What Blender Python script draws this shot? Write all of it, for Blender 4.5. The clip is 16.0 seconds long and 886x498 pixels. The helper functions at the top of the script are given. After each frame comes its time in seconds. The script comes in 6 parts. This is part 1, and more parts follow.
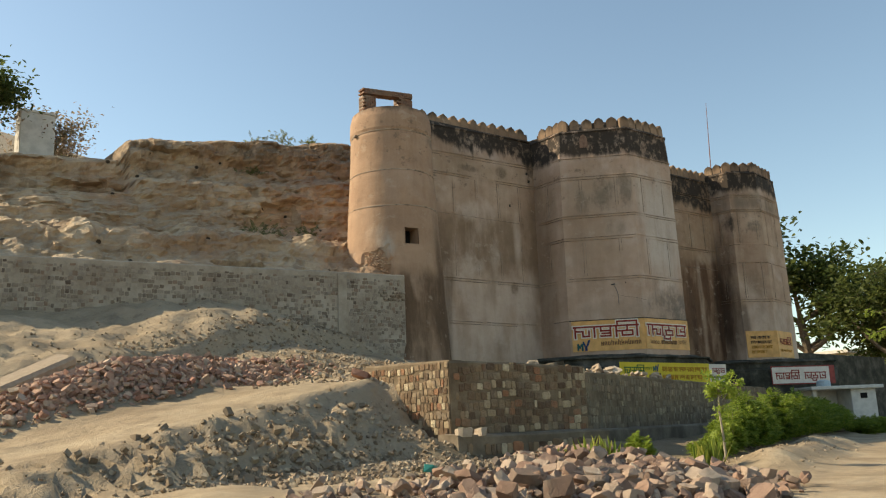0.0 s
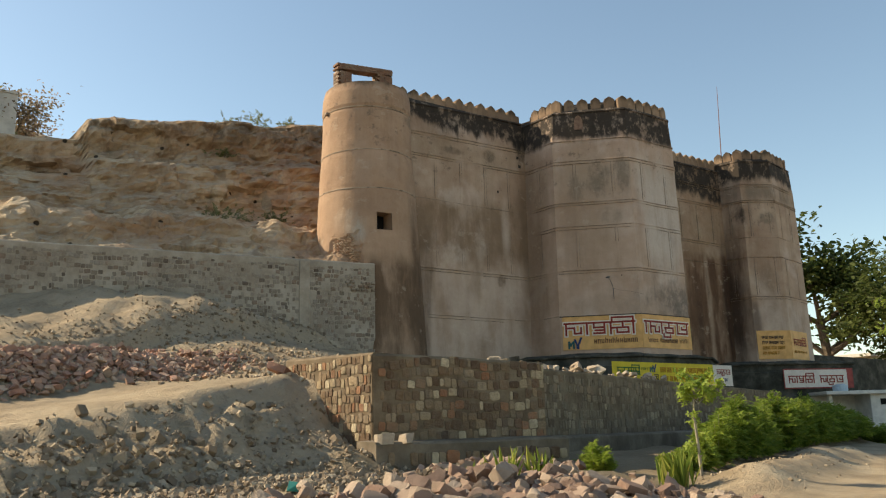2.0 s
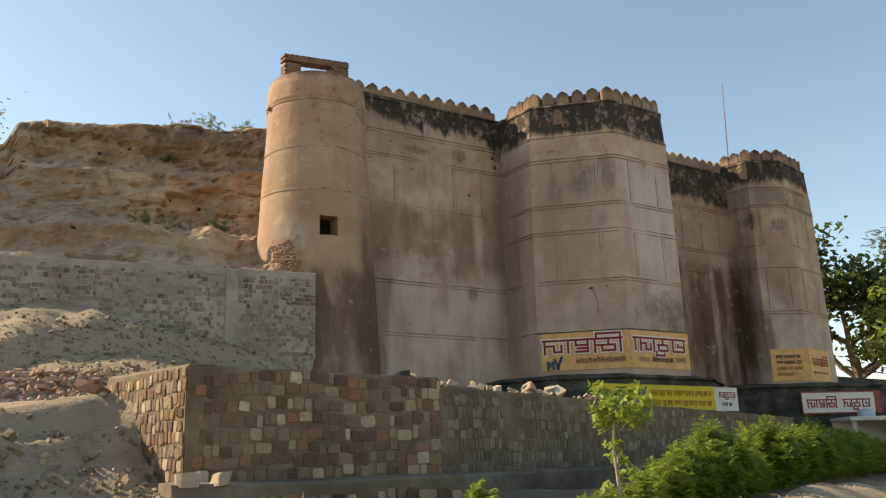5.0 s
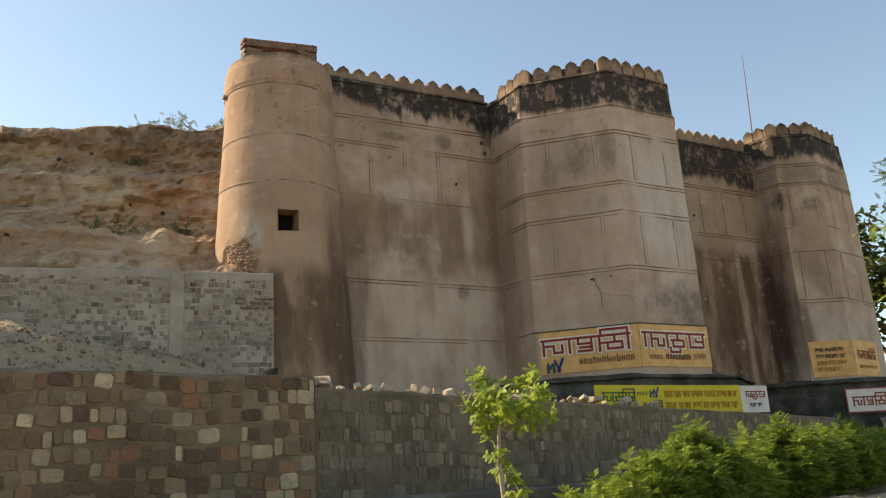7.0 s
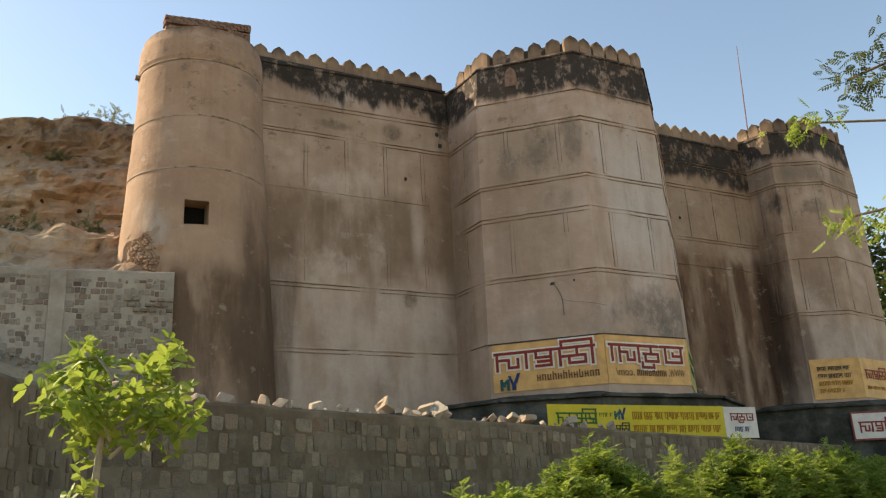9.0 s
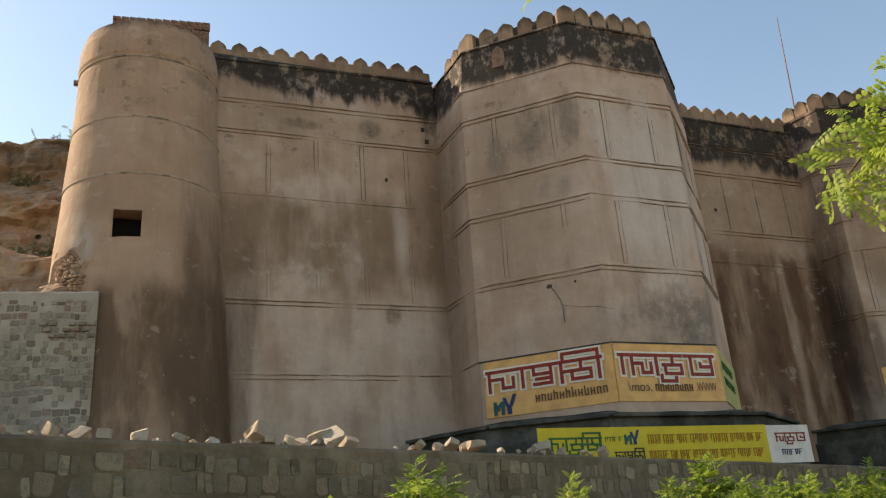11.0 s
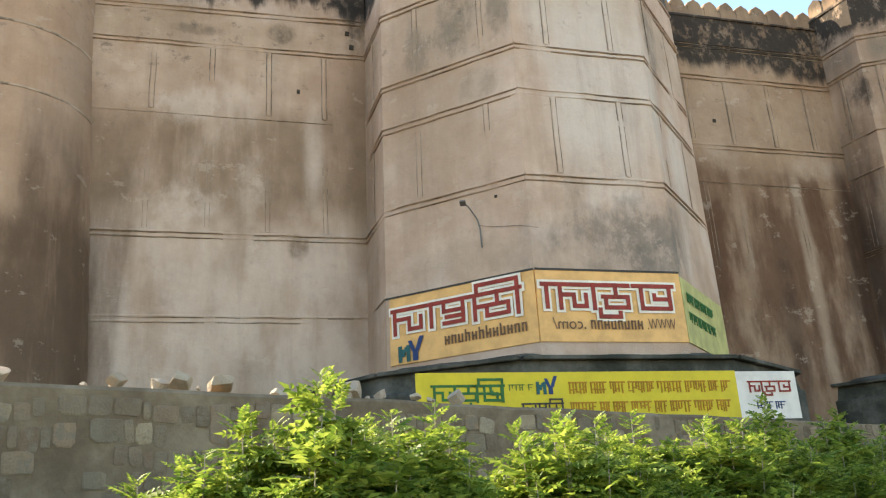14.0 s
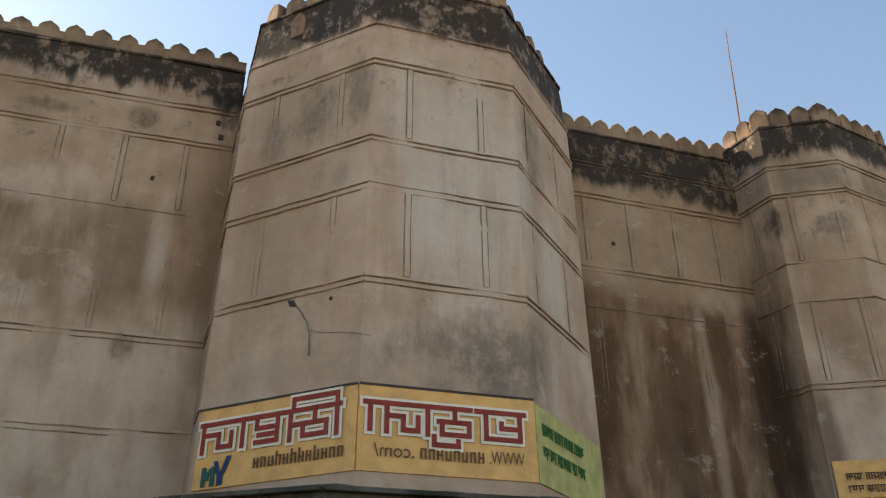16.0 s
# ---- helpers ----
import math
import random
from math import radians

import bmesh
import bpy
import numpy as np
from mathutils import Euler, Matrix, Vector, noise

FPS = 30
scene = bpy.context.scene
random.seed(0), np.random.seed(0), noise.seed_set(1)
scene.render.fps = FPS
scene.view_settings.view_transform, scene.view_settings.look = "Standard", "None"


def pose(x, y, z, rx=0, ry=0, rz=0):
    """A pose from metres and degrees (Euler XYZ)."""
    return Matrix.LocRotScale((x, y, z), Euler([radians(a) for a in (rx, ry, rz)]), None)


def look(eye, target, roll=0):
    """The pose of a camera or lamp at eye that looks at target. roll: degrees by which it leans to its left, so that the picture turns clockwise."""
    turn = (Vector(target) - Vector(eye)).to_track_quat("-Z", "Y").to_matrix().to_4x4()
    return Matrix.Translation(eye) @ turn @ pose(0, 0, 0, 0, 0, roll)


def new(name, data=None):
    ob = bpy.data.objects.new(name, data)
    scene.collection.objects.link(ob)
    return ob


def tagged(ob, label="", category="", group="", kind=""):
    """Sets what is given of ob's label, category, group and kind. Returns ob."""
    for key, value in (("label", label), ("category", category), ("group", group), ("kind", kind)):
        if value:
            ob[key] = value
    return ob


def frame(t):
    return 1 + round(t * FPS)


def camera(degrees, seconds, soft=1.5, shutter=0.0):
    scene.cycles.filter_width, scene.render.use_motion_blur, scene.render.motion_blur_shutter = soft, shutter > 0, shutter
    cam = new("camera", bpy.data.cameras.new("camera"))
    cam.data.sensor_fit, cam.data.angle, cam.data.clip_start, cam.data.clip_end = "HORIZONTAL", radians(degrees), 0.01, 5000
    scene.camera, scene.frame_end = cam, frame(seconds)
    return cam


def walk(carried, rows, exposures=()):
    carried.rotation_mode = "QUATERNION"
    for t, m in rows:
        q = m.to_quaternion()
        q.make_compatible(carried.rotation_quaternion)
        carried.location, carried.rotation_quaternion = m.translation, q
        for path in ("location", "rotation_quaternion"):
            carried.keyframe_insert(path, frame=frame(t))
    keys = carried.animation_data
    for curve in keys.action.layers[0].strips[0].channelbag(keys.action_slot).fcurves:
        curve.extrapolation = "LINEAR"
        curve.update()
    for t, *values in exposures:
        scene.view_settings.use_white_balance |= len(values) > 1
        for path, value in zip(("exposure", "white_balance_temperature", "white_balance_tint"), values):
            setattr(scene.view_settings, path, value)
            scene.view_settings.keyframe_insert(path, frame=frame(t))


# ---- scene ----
cam = camera(55.2, 16.0, 1.2)
METRES, EYE, TILT, LEAN, TURN = 34.0, 1.2, 0.0, 0.0, -37.3
ROWS = [
    (0.0, 0.0, 0.0, 0.0, 0.47, 11.95, 2.21),
    (0.5, 0.0128, 0.0212, 0.0006, 1.35, 12.21, 2.2),
    (1.0, 0.0292, 0.0484, 0.0012, 1.63, 12.56, 1.73),
    (1.5, 0.0449, 0.074, 0.0007, 1.73, 12.23, 1.49),
    (2.0, 0.0594, 0.098, 0.0009, 1.92, 12.05, 1.44),
    (2.5, 0.0744, 0.1221, 0.0013, 1.96, 12.13, 1.65),
    (3.0, 0.0878, 0.1419, 0.0009, 1.49, 12.48, 2.07),
    (3.5, 0.1013, 0.1634, 0.0013, 1.36, 13.09, 2.28),
    (4.0, 0.1146, 0.1847, 0.0015, 1.87, 13.4, 2.01),
    (6.5, 0.1933, 0.3165, 0.0004, 7.98, 14.85, 2.56),
    (7.0, 0.2092, 0.3466, 0.0002, 8.14, 15.26, 3.34),
    (7.5, 0.2248, 0.3777, 0.0015, 8.07, 16.45, 3.76),
    (8.0, 0.241, 0.4079, 0.0017, 8.11, 17.96, 3.17),
    (8.5, 0.2557, 0.438, 0.0019, 8.43, 18.25, 2.79),
    (9.0, 0.271, 0.4711, 0.0008, 9.46, 17.09, 2.82),
    (11.5, 0.352, 0.632, 0.0034, 18.29, 22.67, 3.28),
    (12.0, 0.3664, 0.6608, 0.0002, 21.35, 26.06, 2.47),
    (12.5, 0.3828, 0.6922, -0.0011, 24.17, 25.63, 3.13),
    (13.0, 0.3975, 0.7183, -0.0027, 25.32, 24.27, 3.68),
    (13.5, 0.4136, 0.7481, -0.0032, 24.35, 20.47, 4.16),
    (14.0, 0.429, 0.7741, -0.0021, 22.04, 18.43, 3.15),
    (14.5, 0.4448, 0.8003, 0.0011, 20.41, 23.87, 0.25),
    (15.0, 0.4587, 0.8242, 0.0028, 18.88, 27.29, -0.21),
    (15.5, 0.4723, 0.8482, 0.0021, 17.46, 27.91, 0.44),
    (16.0, 0.4853, 0.8725, 0.003, 19.28, 27.65, 0.28),
]
EXPOSURES = [(t, stops, kelvin, tint) for t, stops, kelvin, tint in (
    (0.0, 0.85, 7850, 5), (4.0, 0.93, 7900, 8), (6.5, 1.1, 8250, 10), (8.0, 1.1, 8050, 9), (9.2, 1.2, 8150, 10), (11.4, 1.08, 7950, 9), (11.9, 0.86, 7650, 4), (12.3, 0.82, 7750, 3), (13.2, 0.92, 7700, 5),
    (13.5, 1.65, 7600, 5), (13.8, 2.12, 7550, 6), (14.2, 2.3, 7700, 9), (14.5, 1.97, 8050, 12), (14.8, 1.38, 7950, 10), (15.2, 1.2, 7900, 10), (16.0, 1.34, 7950, 10))]
walk(cam, [(t, pose(0, 0, EYE, TILT, LEAN, TURN) @ pose(METRES * x, METRES * y, METRES * z, 90 + pitch, roll, yaw)) for t, x, y, z, yaw, pitch, roll in ROWS], EXPOSURES)

# ---- light ----
SUN_AZ, SUN_EL = -44.0, 33.0          # azimuth clockwise from +y, elevation
world = bpy.data.worlds.new("sky")
scene.world = world
world.use_nodes = True
wn, wl = world.node_tree.nodes, world.node_tree.links
sky = wn.new("ShaderNodeTexSky")
sky.sky_type, sky.sun_disc = "NISHITA", False
sky.sun_elevation, sky.sun_rotation = radians(SUN_EL), radians(SUN_AZ)
sky.air_density, sky.dust_density, sky.ozone_density = 1.0, 0.45, 1.2
wn["Background"].inputs["Strength"].default_value = 0.116
haze = wn.new("ShaderNodeMix")
haze.data_type, haze.blend_type = "RGBA", "MULTIPLY"
haze.inputs[0].default_value, haze.inputs[7].default_value = 1.0, (0.94, 0.985, 1.0, 1.0)
wl.new(sky.outputs[0], haze.inputs[6])
wl.new(haze.outputs[2], wn["Background"].inputs["Color"])
sun = new("sun", bpy.data.lights.new("sun", "SUN"))
sun.data.energy, sun.data.angle, sun.data.color = 4.0, radians(0.6), (1.0, 0.9, 0.76)
sun_dir = Vector((math.sin(radians(SUN_AZ)) * math.cos(radians(SUN_EL)), math.cos(radians(SUN_AZ)) * math.cos(radians(SUN_EL)), math.sin(radians(SUN_EL))))
sun.matrix_world = look(sun_dir * 60, (0, 0, 0))


# ---- materials ----
QX, QY = 0.9165, 0.4          # heading of the road


def lin(r, g, b):
    return (r, g, b, 1.0)


class Nodes:
    """Small wrapper for building node materials."""

    def __init__(self, name, rough=0.9):
        self.mat = bpy.data.materials.new(name)
        self.mat.use_nodes = True
        self.n, self.l = self.mat.node_tree.nodes, self.mat.node_tree.links
        self.out = self.n["Principled BSDF"]
        self.out.inputs["Roughness"].default_value = rough
        self.out.inputs["Specular IOR Level"].default_value = 0.25
        self.pos = self.n.new("ShaderNodeNewGeometry").outputs["Position"]

    def link(self, a, b):
        self.l.new(a, b)

    def noise(self, scale, stretch=(1, 1, 1), detail=5.0, rough=0.6, shift=0.0):
        m = self.n.new("ShaderNodeMapping")
        m.inputs["Scale"].default_value = stretch
        m.inputs["Location"].default_value = (shift, shift * 0.7, shift * 1.3)
        self.link(self.pos, m.inputs["Vector"])
        t = self.n.new("ShaderNodeTexNoise")
        t.inputs["Scale"].default_value = scale
        t.inputs["Detail"].default_value = detail
        t.inputs["Roughness"].default_value = rough
        self.link(m.outputs[0], t.inputs["Vector"])
        return t.outputs["Fac"]

    def cells(self, scale, stretch=(1, 1, 1), feature="F1"):
        m = self.n.new("ShaderNodeMapping")
        m.inputs["Scale"].default_value = stretch
        self.link(self.pos, m.inputs["Vector"])
        t = self.n.new("ShaderNodeTexVoronoi")
        t.feature = feature
        t.inputs["Scale"].default_value = scale
        self.link(m.outputs[0], t.inputs["Vector"])
        return t.outputs["Distance"]

    def ramp(self, fac, lo, hi, a=0.0, b=1.0):
        r = self.n.new("ShaderNodeMapRange")
        r.interpolation_type = "SMOOTHSTEP"
        for k, v in zip(("From Min", "From Max", "To Min", "To Max"), (lo, hi, a, b)):
            r.inputs[k].default_value = v
        self.link(fac, r.inputs["Value"])
        return r.outputs[0]

    def height(self):
        s = self.n.new("ShaderNodeSeparateXYZ")
        self.link(self.pos, s.inputs[0])
        return s.outputs["Z"]

    def math(self, op, a, b):
        m = self.n.new("ShaderNodeMath")
        m.operation = op
        for k, v in ((0, a), (1, b)):
            if isinstance(v, (int, float)):
                m.inputs[k].default_value = v
            else:
                self.link(v, m.inputs[k])
        return m.outputs[0]

    def mix(self, fac, a, b, blend="MIX"):
        m = self.n.new("ShaderNodeMix")
        m.data_type, m.blend_type = "RGBA", blend
        for k, v in ((0, fac), (6, a), (7, b)):
            if isinstance(v, (int, float, tuple)):
                m.inputs[k].default_value = v
            else:
                self.link(v, m.inputs[k])
        return m.outputs[2]

    def random(self, island=False):
        if island:
            return self.n.new("ShaderNodeNewGeometry").outputs["Random Per Island"]
        return self.n.new("ShaderNodeObjectInfo").outputs["Random"]

    def shades(self, fac, colours):
        r = self.n.new("ShaderNodeValToRGB")
        e = r.color_ramp.elements
        while len(e) < len(colours):
            e.new(0.5)
        for k, c in enumerate(colours):
            e[k].position, e[k].color = k / (len(colours) - 1), c
        self.link(fac, r.inputs[0])
        return r.outputs[0]

    def finish(self, colour, bump=None, strength=0.4, depth=0.02):
        if isinstance(colour, tuple):
            self.out.inputs["Base Color"].default_value = colour
        else:
            self.link(colour, self.out.inputs["Base Color"])
        if bump is not None:
            b = self.n.new("ShaderNodeBump")
            b.inputs["Strength"].default_value = strength
            b.inputs["Distance"].default_value = depth
            self.link(bump, b.inputs["Height"])
            self.link(b.outputs[0], self.out.inputs["Normal"])
        return self.mat


def plaster(name, pale, warm, brown, mould=15.45, ragged=1.0, streaks=0.35, pale_amount=0.6, zones=(), black=0.95, spots=()):
    """Old lime plaster: washes of pale and brown, rain streaks, stains, tinted zones and spots, corner shade put into
    some spots, black mould at the parapet.
    """
    m = Nodes(name, 0.92)
    z = m.height()
    col = m.mix(m.ramp(m.noise(0.5, (1, 1, 1.3), 6, 0.6, 3), 0.36, 0.64), pale, warm)
    streak = m.noise(1.0, (1.5, 1.5, 0.14), 4, 0.55, 9)
    col = m.mix(m.math("MULTIPLY", m.ramp(streak, 0.46, 0.62), streaks), col, brown)
    patch = m.noise(0.42, (1, 1, 0.9), 5, 0.55, 21)
    col = m.mix(m.math("MULTIPLY", m.ramp(patch, 0.52, 0.64), pale_amount), col, lin(0.60, 0.51, 0.455))
    for k, (z0, z1, colour, amount, wobble) in enumerate(zones):
        edge = m.math("ADD", z, m.math("MULTIPLY", m.math("SUBTRACT", m.noise(0.33, (1.2, 1.2, 0.55), 6, 0.6, 31 + 7 * k), 0.5), wobble))
        fac = m.math("MULTIPLY", m.ramp(edge, z0 - 0.5, z0 + 0.5), m.ramp(edge, z1 - 0.5, z1 + 0.5, 1.0, 0.0))
        fac = m.math("MULTIPLY", fac, m.ramp(m.noise(0.75, (1.6, 1.6, 0.5), 5, 0.6, 40 + k), 0.34, 0.6, 0.25 * amount, amount))
        col = m.mix(fac, col, colour)
    ragged_edge = m.math("MULTIPLY", m.math("SUBTRACT", m.noise(1.1, (1.2, 1.2, 0.6), 9, 0.7, 17), 0.5), 2.6)
    soft_edge = m.math("MULTIPLY", m.math("SUBTRACT", m.noise(0.8, (1.4, 1.4, 0.3), 5, 0.6, 19), 0.5), 1.5)
    mottle = m.ramp(m.noise(2.3, (1, 1, 0.8), 10, 0.75, 55), 0.36, 0.56, 0.35, 1.0)
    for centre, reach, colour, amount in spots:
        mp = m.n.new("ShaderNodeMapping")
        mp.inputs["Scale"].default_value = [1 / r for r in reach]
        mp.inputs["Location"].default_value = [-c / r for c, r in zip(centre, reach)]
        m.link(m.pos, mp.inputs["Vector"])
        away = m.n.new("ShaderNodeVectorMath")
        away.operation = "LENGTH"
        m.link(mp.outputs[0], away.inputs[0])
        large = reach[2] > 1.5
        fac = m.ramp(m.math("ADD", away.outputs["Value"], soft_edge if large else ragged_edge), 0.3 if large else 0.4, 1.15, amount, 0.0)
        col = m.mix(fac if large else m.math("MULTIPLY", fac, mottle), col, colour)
    run = m.noise(1.0, (1.1, 1.1, 0.11), 7, 0.66, 61)
    col = m.mix(m.ramp(run, 0.52, 0.68, 0.0, 0.3), col, brown)
    col = m.mix(m.ramp(run, 0.34, 0.46, 0.25, 0.0), col, pale)
    cloud = m.noise(0.28, (1, 1, 0.8), 6, 0.62, 91)
    col = m.mix(m.ramp(cloud, 0.54, 0.68, 0.0, 0.35), col, brown)
    blotch = m.noise(1.9, (1, 1, 1.2), 10, 0.74, 5)
    col = m.mix(m.math("MULTIPLY", m.ramp(blotch, 0.55, 0.68, 0.0, 0.7), m.ramp(z, 11.0, 14.4, 0.2, 1.0)), col, lin(0.12, 0.098, 0.08))
    flake = m.noise(1.3, (1, 1, 1.4), 9, 0.7, 14)
    col = m.mix(m.ramp(flake, 0.60, 0.64, 0.0, 0.3), col, lin(0.52, 0.44, 0.36))
    col = m.mix(0.55, col, m.shades(m.noise(1.15, (1, 1, 0.9), 11, 0.74, 66), [lin(0.12, 0.11, 0.10), lin(0.5, 0.48, 0.46), lin(0.88, 0.86, 0.83)]), "SOFT_LIGHT")
    drip = m.math("ADD", m.math("MULTIPLY", m.noise(1.6, (1.3, 1.3, 0.16), 6, 0.66, 2), 1.7 * ragged), m.math("MULTIPLY", m.noise(0.45, (1, 1, 0.5), 5, 0.6, 77), 1.6 * ragged))
    dark = m.ramp(m.math("ADD", z, drip), mould + 1.65 * ragged - 0.16, mould + 1.65 * ragged + 0.3)
    fleck = m.ramp(m.noise(2.6, (1, 1, 0.7), 9, 0.72, 8), 0.36, 0.50, 0.45, 1.0)
    col = m.mix(m.math("MULTIPLY", m.math("MULTIPLY", dark, fleck), black), col, lin(0.026, 0.022, 0.018))
    grain = m.noise(34, detail=6, rough=0.7)
    col = m.mix(0.3, col, m.shades(grain, [lin(0.1, 0.08, 0.07), lin(0.6, 0.52, 0.44)]), "SOFT_LIGHT")
    bump = m.math("ADD", m.noise(3.2, detail=9, rough=0.68), m.math("MULTIPLY", m.ramp(flake, 0.60, 0.63), -0.25))
    bump = m.math("ADD", bump, m.math("MULTIPLY", grain, 0.25))
    return m.finish(col, bump, 0.6, 0.05)


BROWN, SOOT, LIME = lin(0.215, 0.15, 0.10), lin(0.15, 0.132, 0.115), lin(0.56, 0.47, 0.405)
BLACKISH, GREYED = lin(0.075, 0.06, 0.047), lin(0.17, 0.145, 0.115)
# The dark spot at x 24.2 paints the corner shade beside the round tower.
M_PLASTER = plaster("old_lime_plaster", lin(0.47, 0.36, 0.28), lin(0.385, 0.275, 0.205), BROWN, 15.5, streaks=0.2, pale_amount=0.3,
                    zones=((9.2, 12.0, BROWN, 0.8, 2.5), (4.2, 8.9, lin(0.53, 0.435, 0.37), 0.75, 1.6), (14.1, 15.0, lin(0.36, 0.28, 0.20), 0.5, 0.6)),
                    spots=(((30.2, 33, 10.8), (0.34, 2, 1.9), LIME, 0.65), ((27.0, 33, 12.2), (0.9, 2, 0.6), LIME, 0.55), ((26.9, 33, 9.3), (1.0, 2, 0.7), LIME, 0.6), ((28.4, 33, 9.9), (0.5, 2, 1.3), LIME, 0.45),
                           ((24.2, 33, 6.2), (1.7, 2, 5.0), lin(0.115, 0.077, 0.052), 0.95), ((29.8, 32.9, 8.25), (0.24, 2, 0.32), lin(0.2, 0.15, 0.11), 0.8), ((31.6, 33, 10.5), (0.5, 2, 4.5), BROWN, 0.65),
                           ((31.5, 33, 15.3), (0.7, 2, 1.0), BLACKISH, 0.85), ((29.3, 33, 14.6), (0.45, 2, 0.28), BLACKISH, 0.6), ((27.0, 33, 14.5), (0.7, 2, 0.2), BLACKISH, 0.5), ((27.4, 33, 15.6), (0.14, 2, 0.7), BLACKISH, 0.9)))
# Two large spots tint the left face browner and the front face paler.
M_PLASTER_GREY = plaster("grey_lime_plaster", lin(0.50, 0.38, 0.305), lin(0.44, 0.315, 0.24), lin(0.28, 0.205, 0.155), 15.2, 0.45, streaks=0.15, pale_amount=0.4,
                         zones=((12.3, 14.0, lin(0.36, 0.30, 0.235), 0.45, 1.5), (8.7, 10.6, lin(0.46, 0.345, 0.27), 0.5, 1.0)),
                         spots=(((36.5, 28.0, 11.6), (2.5, 1.7, 3.8), lin(0.53, 0.475, 0.43), 0.8), ((32.9, 29.7, 11.6), (2.0, 2.0, 4.5), lin(0.33, 0.245, 0.175), 0.5), ((36.9, 28.2, 7.2), (2.6, 1.4, 1.25), SOOT, 0.72), ((37.6, 28.3, 6.8), (1.2, 1.0, 0.7), SOOT, 0.5), ((38.6, 29.2, 7.3), (0.45, 0.6, 1.2), LIME, 0.55),
                                ((33.2, 29.5, 13.0), (0.85, 0.9, 0.8), GREYED, 0.75), ((34.1, 28.6, 13.3), (0.35, 0.5, 1.0), GREYED, 0.7), ((32.4, 30.3, 12.8), (0.4, 0.5, 1.0), GREYED, 0.6), ((33.6, 29.0, 11.2), (0.8, 0.8, 0.5), GREYED, 0.4),
                                ((31.8, 32.4, 10.0), (0.7, 1.3, 7.0), BROWN, 0.6), ((38.9, 29.6, 9.6), (0.8, 1.2, 2.2), lin(0.56, 0.51, 0.465), 0.6), ((38.4, 29.0, 12.8), (0.7, 0.7, 1.2), GREYED, 0.65), ((33.0, 29.4, 6.9), (1.6, 1.6, 0.5), lin(0.36, 0.28, 0.22), 0.5)))
RUST, UMBER = lin(0.105, 0.055, 0.031), lin(0.05, 0.028, 0.018)
M_PLASTER_BROWN = plaster("brown_stained_plaster", lin(0.37, 0.265, 0.185), lin(0.29, 0.19, 0.125), lin(0.20, 0.125, 0.08), 14.5, 0.8, streaks=0.25, pale_amount=0.1,
                          zones=((2.0, 10.9, RUST, 0.95, 1.6), (12.0, 13.6, lin(0.33, 0.25, 0.18), 0.5, 1.0)),
                          spots=(((42.65, 32, 9.4), (0.26, 2, 2.6), lin(0.33, 0.24, 0.175), 0.75), ((44.75, 32, 8.0), (0.28, 2, 4.6), lin(0.36, 0.27, 0.20), 0.8), ((45.8, 32, 11.3), (1.0, 2, 0.6), lin(0.42, 0.33, 0.26), 0.65), ((42.6, 32, 11.3), (0.8, 2, 0.6), lin(0.42, 0.33, 0.26), 0.6),
                                 ((46.7, 32, 8.0), (0.95, 2, 4.6), UMBER, 0.85), ((40.9, 32, 9.0), (0.8, 2, 3.5), RUST, 0.8), ((43.7, 32, 6.5), (0.5, 2, 3.0), UMBER, 0.6)))
M_PLASTER_FAR = plaster("far_lime_plaster", lin(0.46, 0.345, 0.26), lin(0.37, 0.26, 0.19), BROWN, 15.5, 0.6, streaks=0.25, pale_amount=0.3,
                        zones=((4.0, 8.0, LIME, 0.6, 1.2), (14.2, 15.2, GREYED, 0.7, 0.8)),
                        spots=(((46.6, 32.0, 8.5), (0.8, 1.2, 5.2), UMBER, 0.9), ((46.9, 31.0, 13.3), (0.35, 0.6, 0.8), BLACKISH, 0.9), ((48.2, 30.2, 13.2), (0.8, 0.7, 0.35), GREYED, 0.7), ((48.0, 30.3, 9.4), (0.7, 0.7, 0.9), lin(0.24, 0.175, 0.125), 0.6), ((47.1, 30.9, 6.5), (0.35, 0.5, 2.6), UMBER, 0.6)))
# Dark spots at x 24.2 and 24.3 paint shade where the curtain wall joins.
M_TOWER = plaster("ochre_tower_plaster", lin(0.42, 0.29, 0.205), lin(0.36, 0.242, 0.168), lin(0.23, 0.155, 0.105), 16.2, 0.6, streaks=0.15, pale_amount=0.1, black=0.75,
                  zones=((3.0, 8.3, lin(0.145, 0.096, 0.063), 1.0, 1.6),),
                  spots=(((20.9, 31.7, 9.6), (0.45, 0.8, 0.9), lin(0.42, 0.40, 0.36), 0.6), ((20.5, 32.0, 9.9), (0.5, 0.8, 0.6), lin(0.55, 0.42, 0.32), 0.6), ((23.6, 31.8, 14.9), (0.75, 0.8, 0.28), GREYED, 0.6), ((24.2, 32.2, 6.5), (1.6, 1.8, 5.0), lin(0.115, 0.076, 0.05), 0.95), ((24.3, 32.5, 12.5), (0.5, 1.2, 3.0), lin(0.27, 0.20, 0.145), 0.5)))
M_MERLON = plaster("merlon_plaster", lin(0.33, 0.235, 0.16), lin(0.25, 0.17, 0.115), lin(0.10, 0.07, 0.05), 17.2, 0.6, streaks=0.35, pale_amount=0.0, black=0.75)


def seam_mat():
    """Dark lines along the joints of the mouldings, broken up along them."""
    m = Nodes("dark_seam", 0.97)
    col = m.mix(m.ramp(m.noise(1.1, detail=8, rough=0.7, shift=8), 0.36, 0.6), lin(0.085, 0.066, 0.05), lin(0.30, 0.23, 0.175))
    return m.finish(col, m.noise(20), 0.4, 0.02)


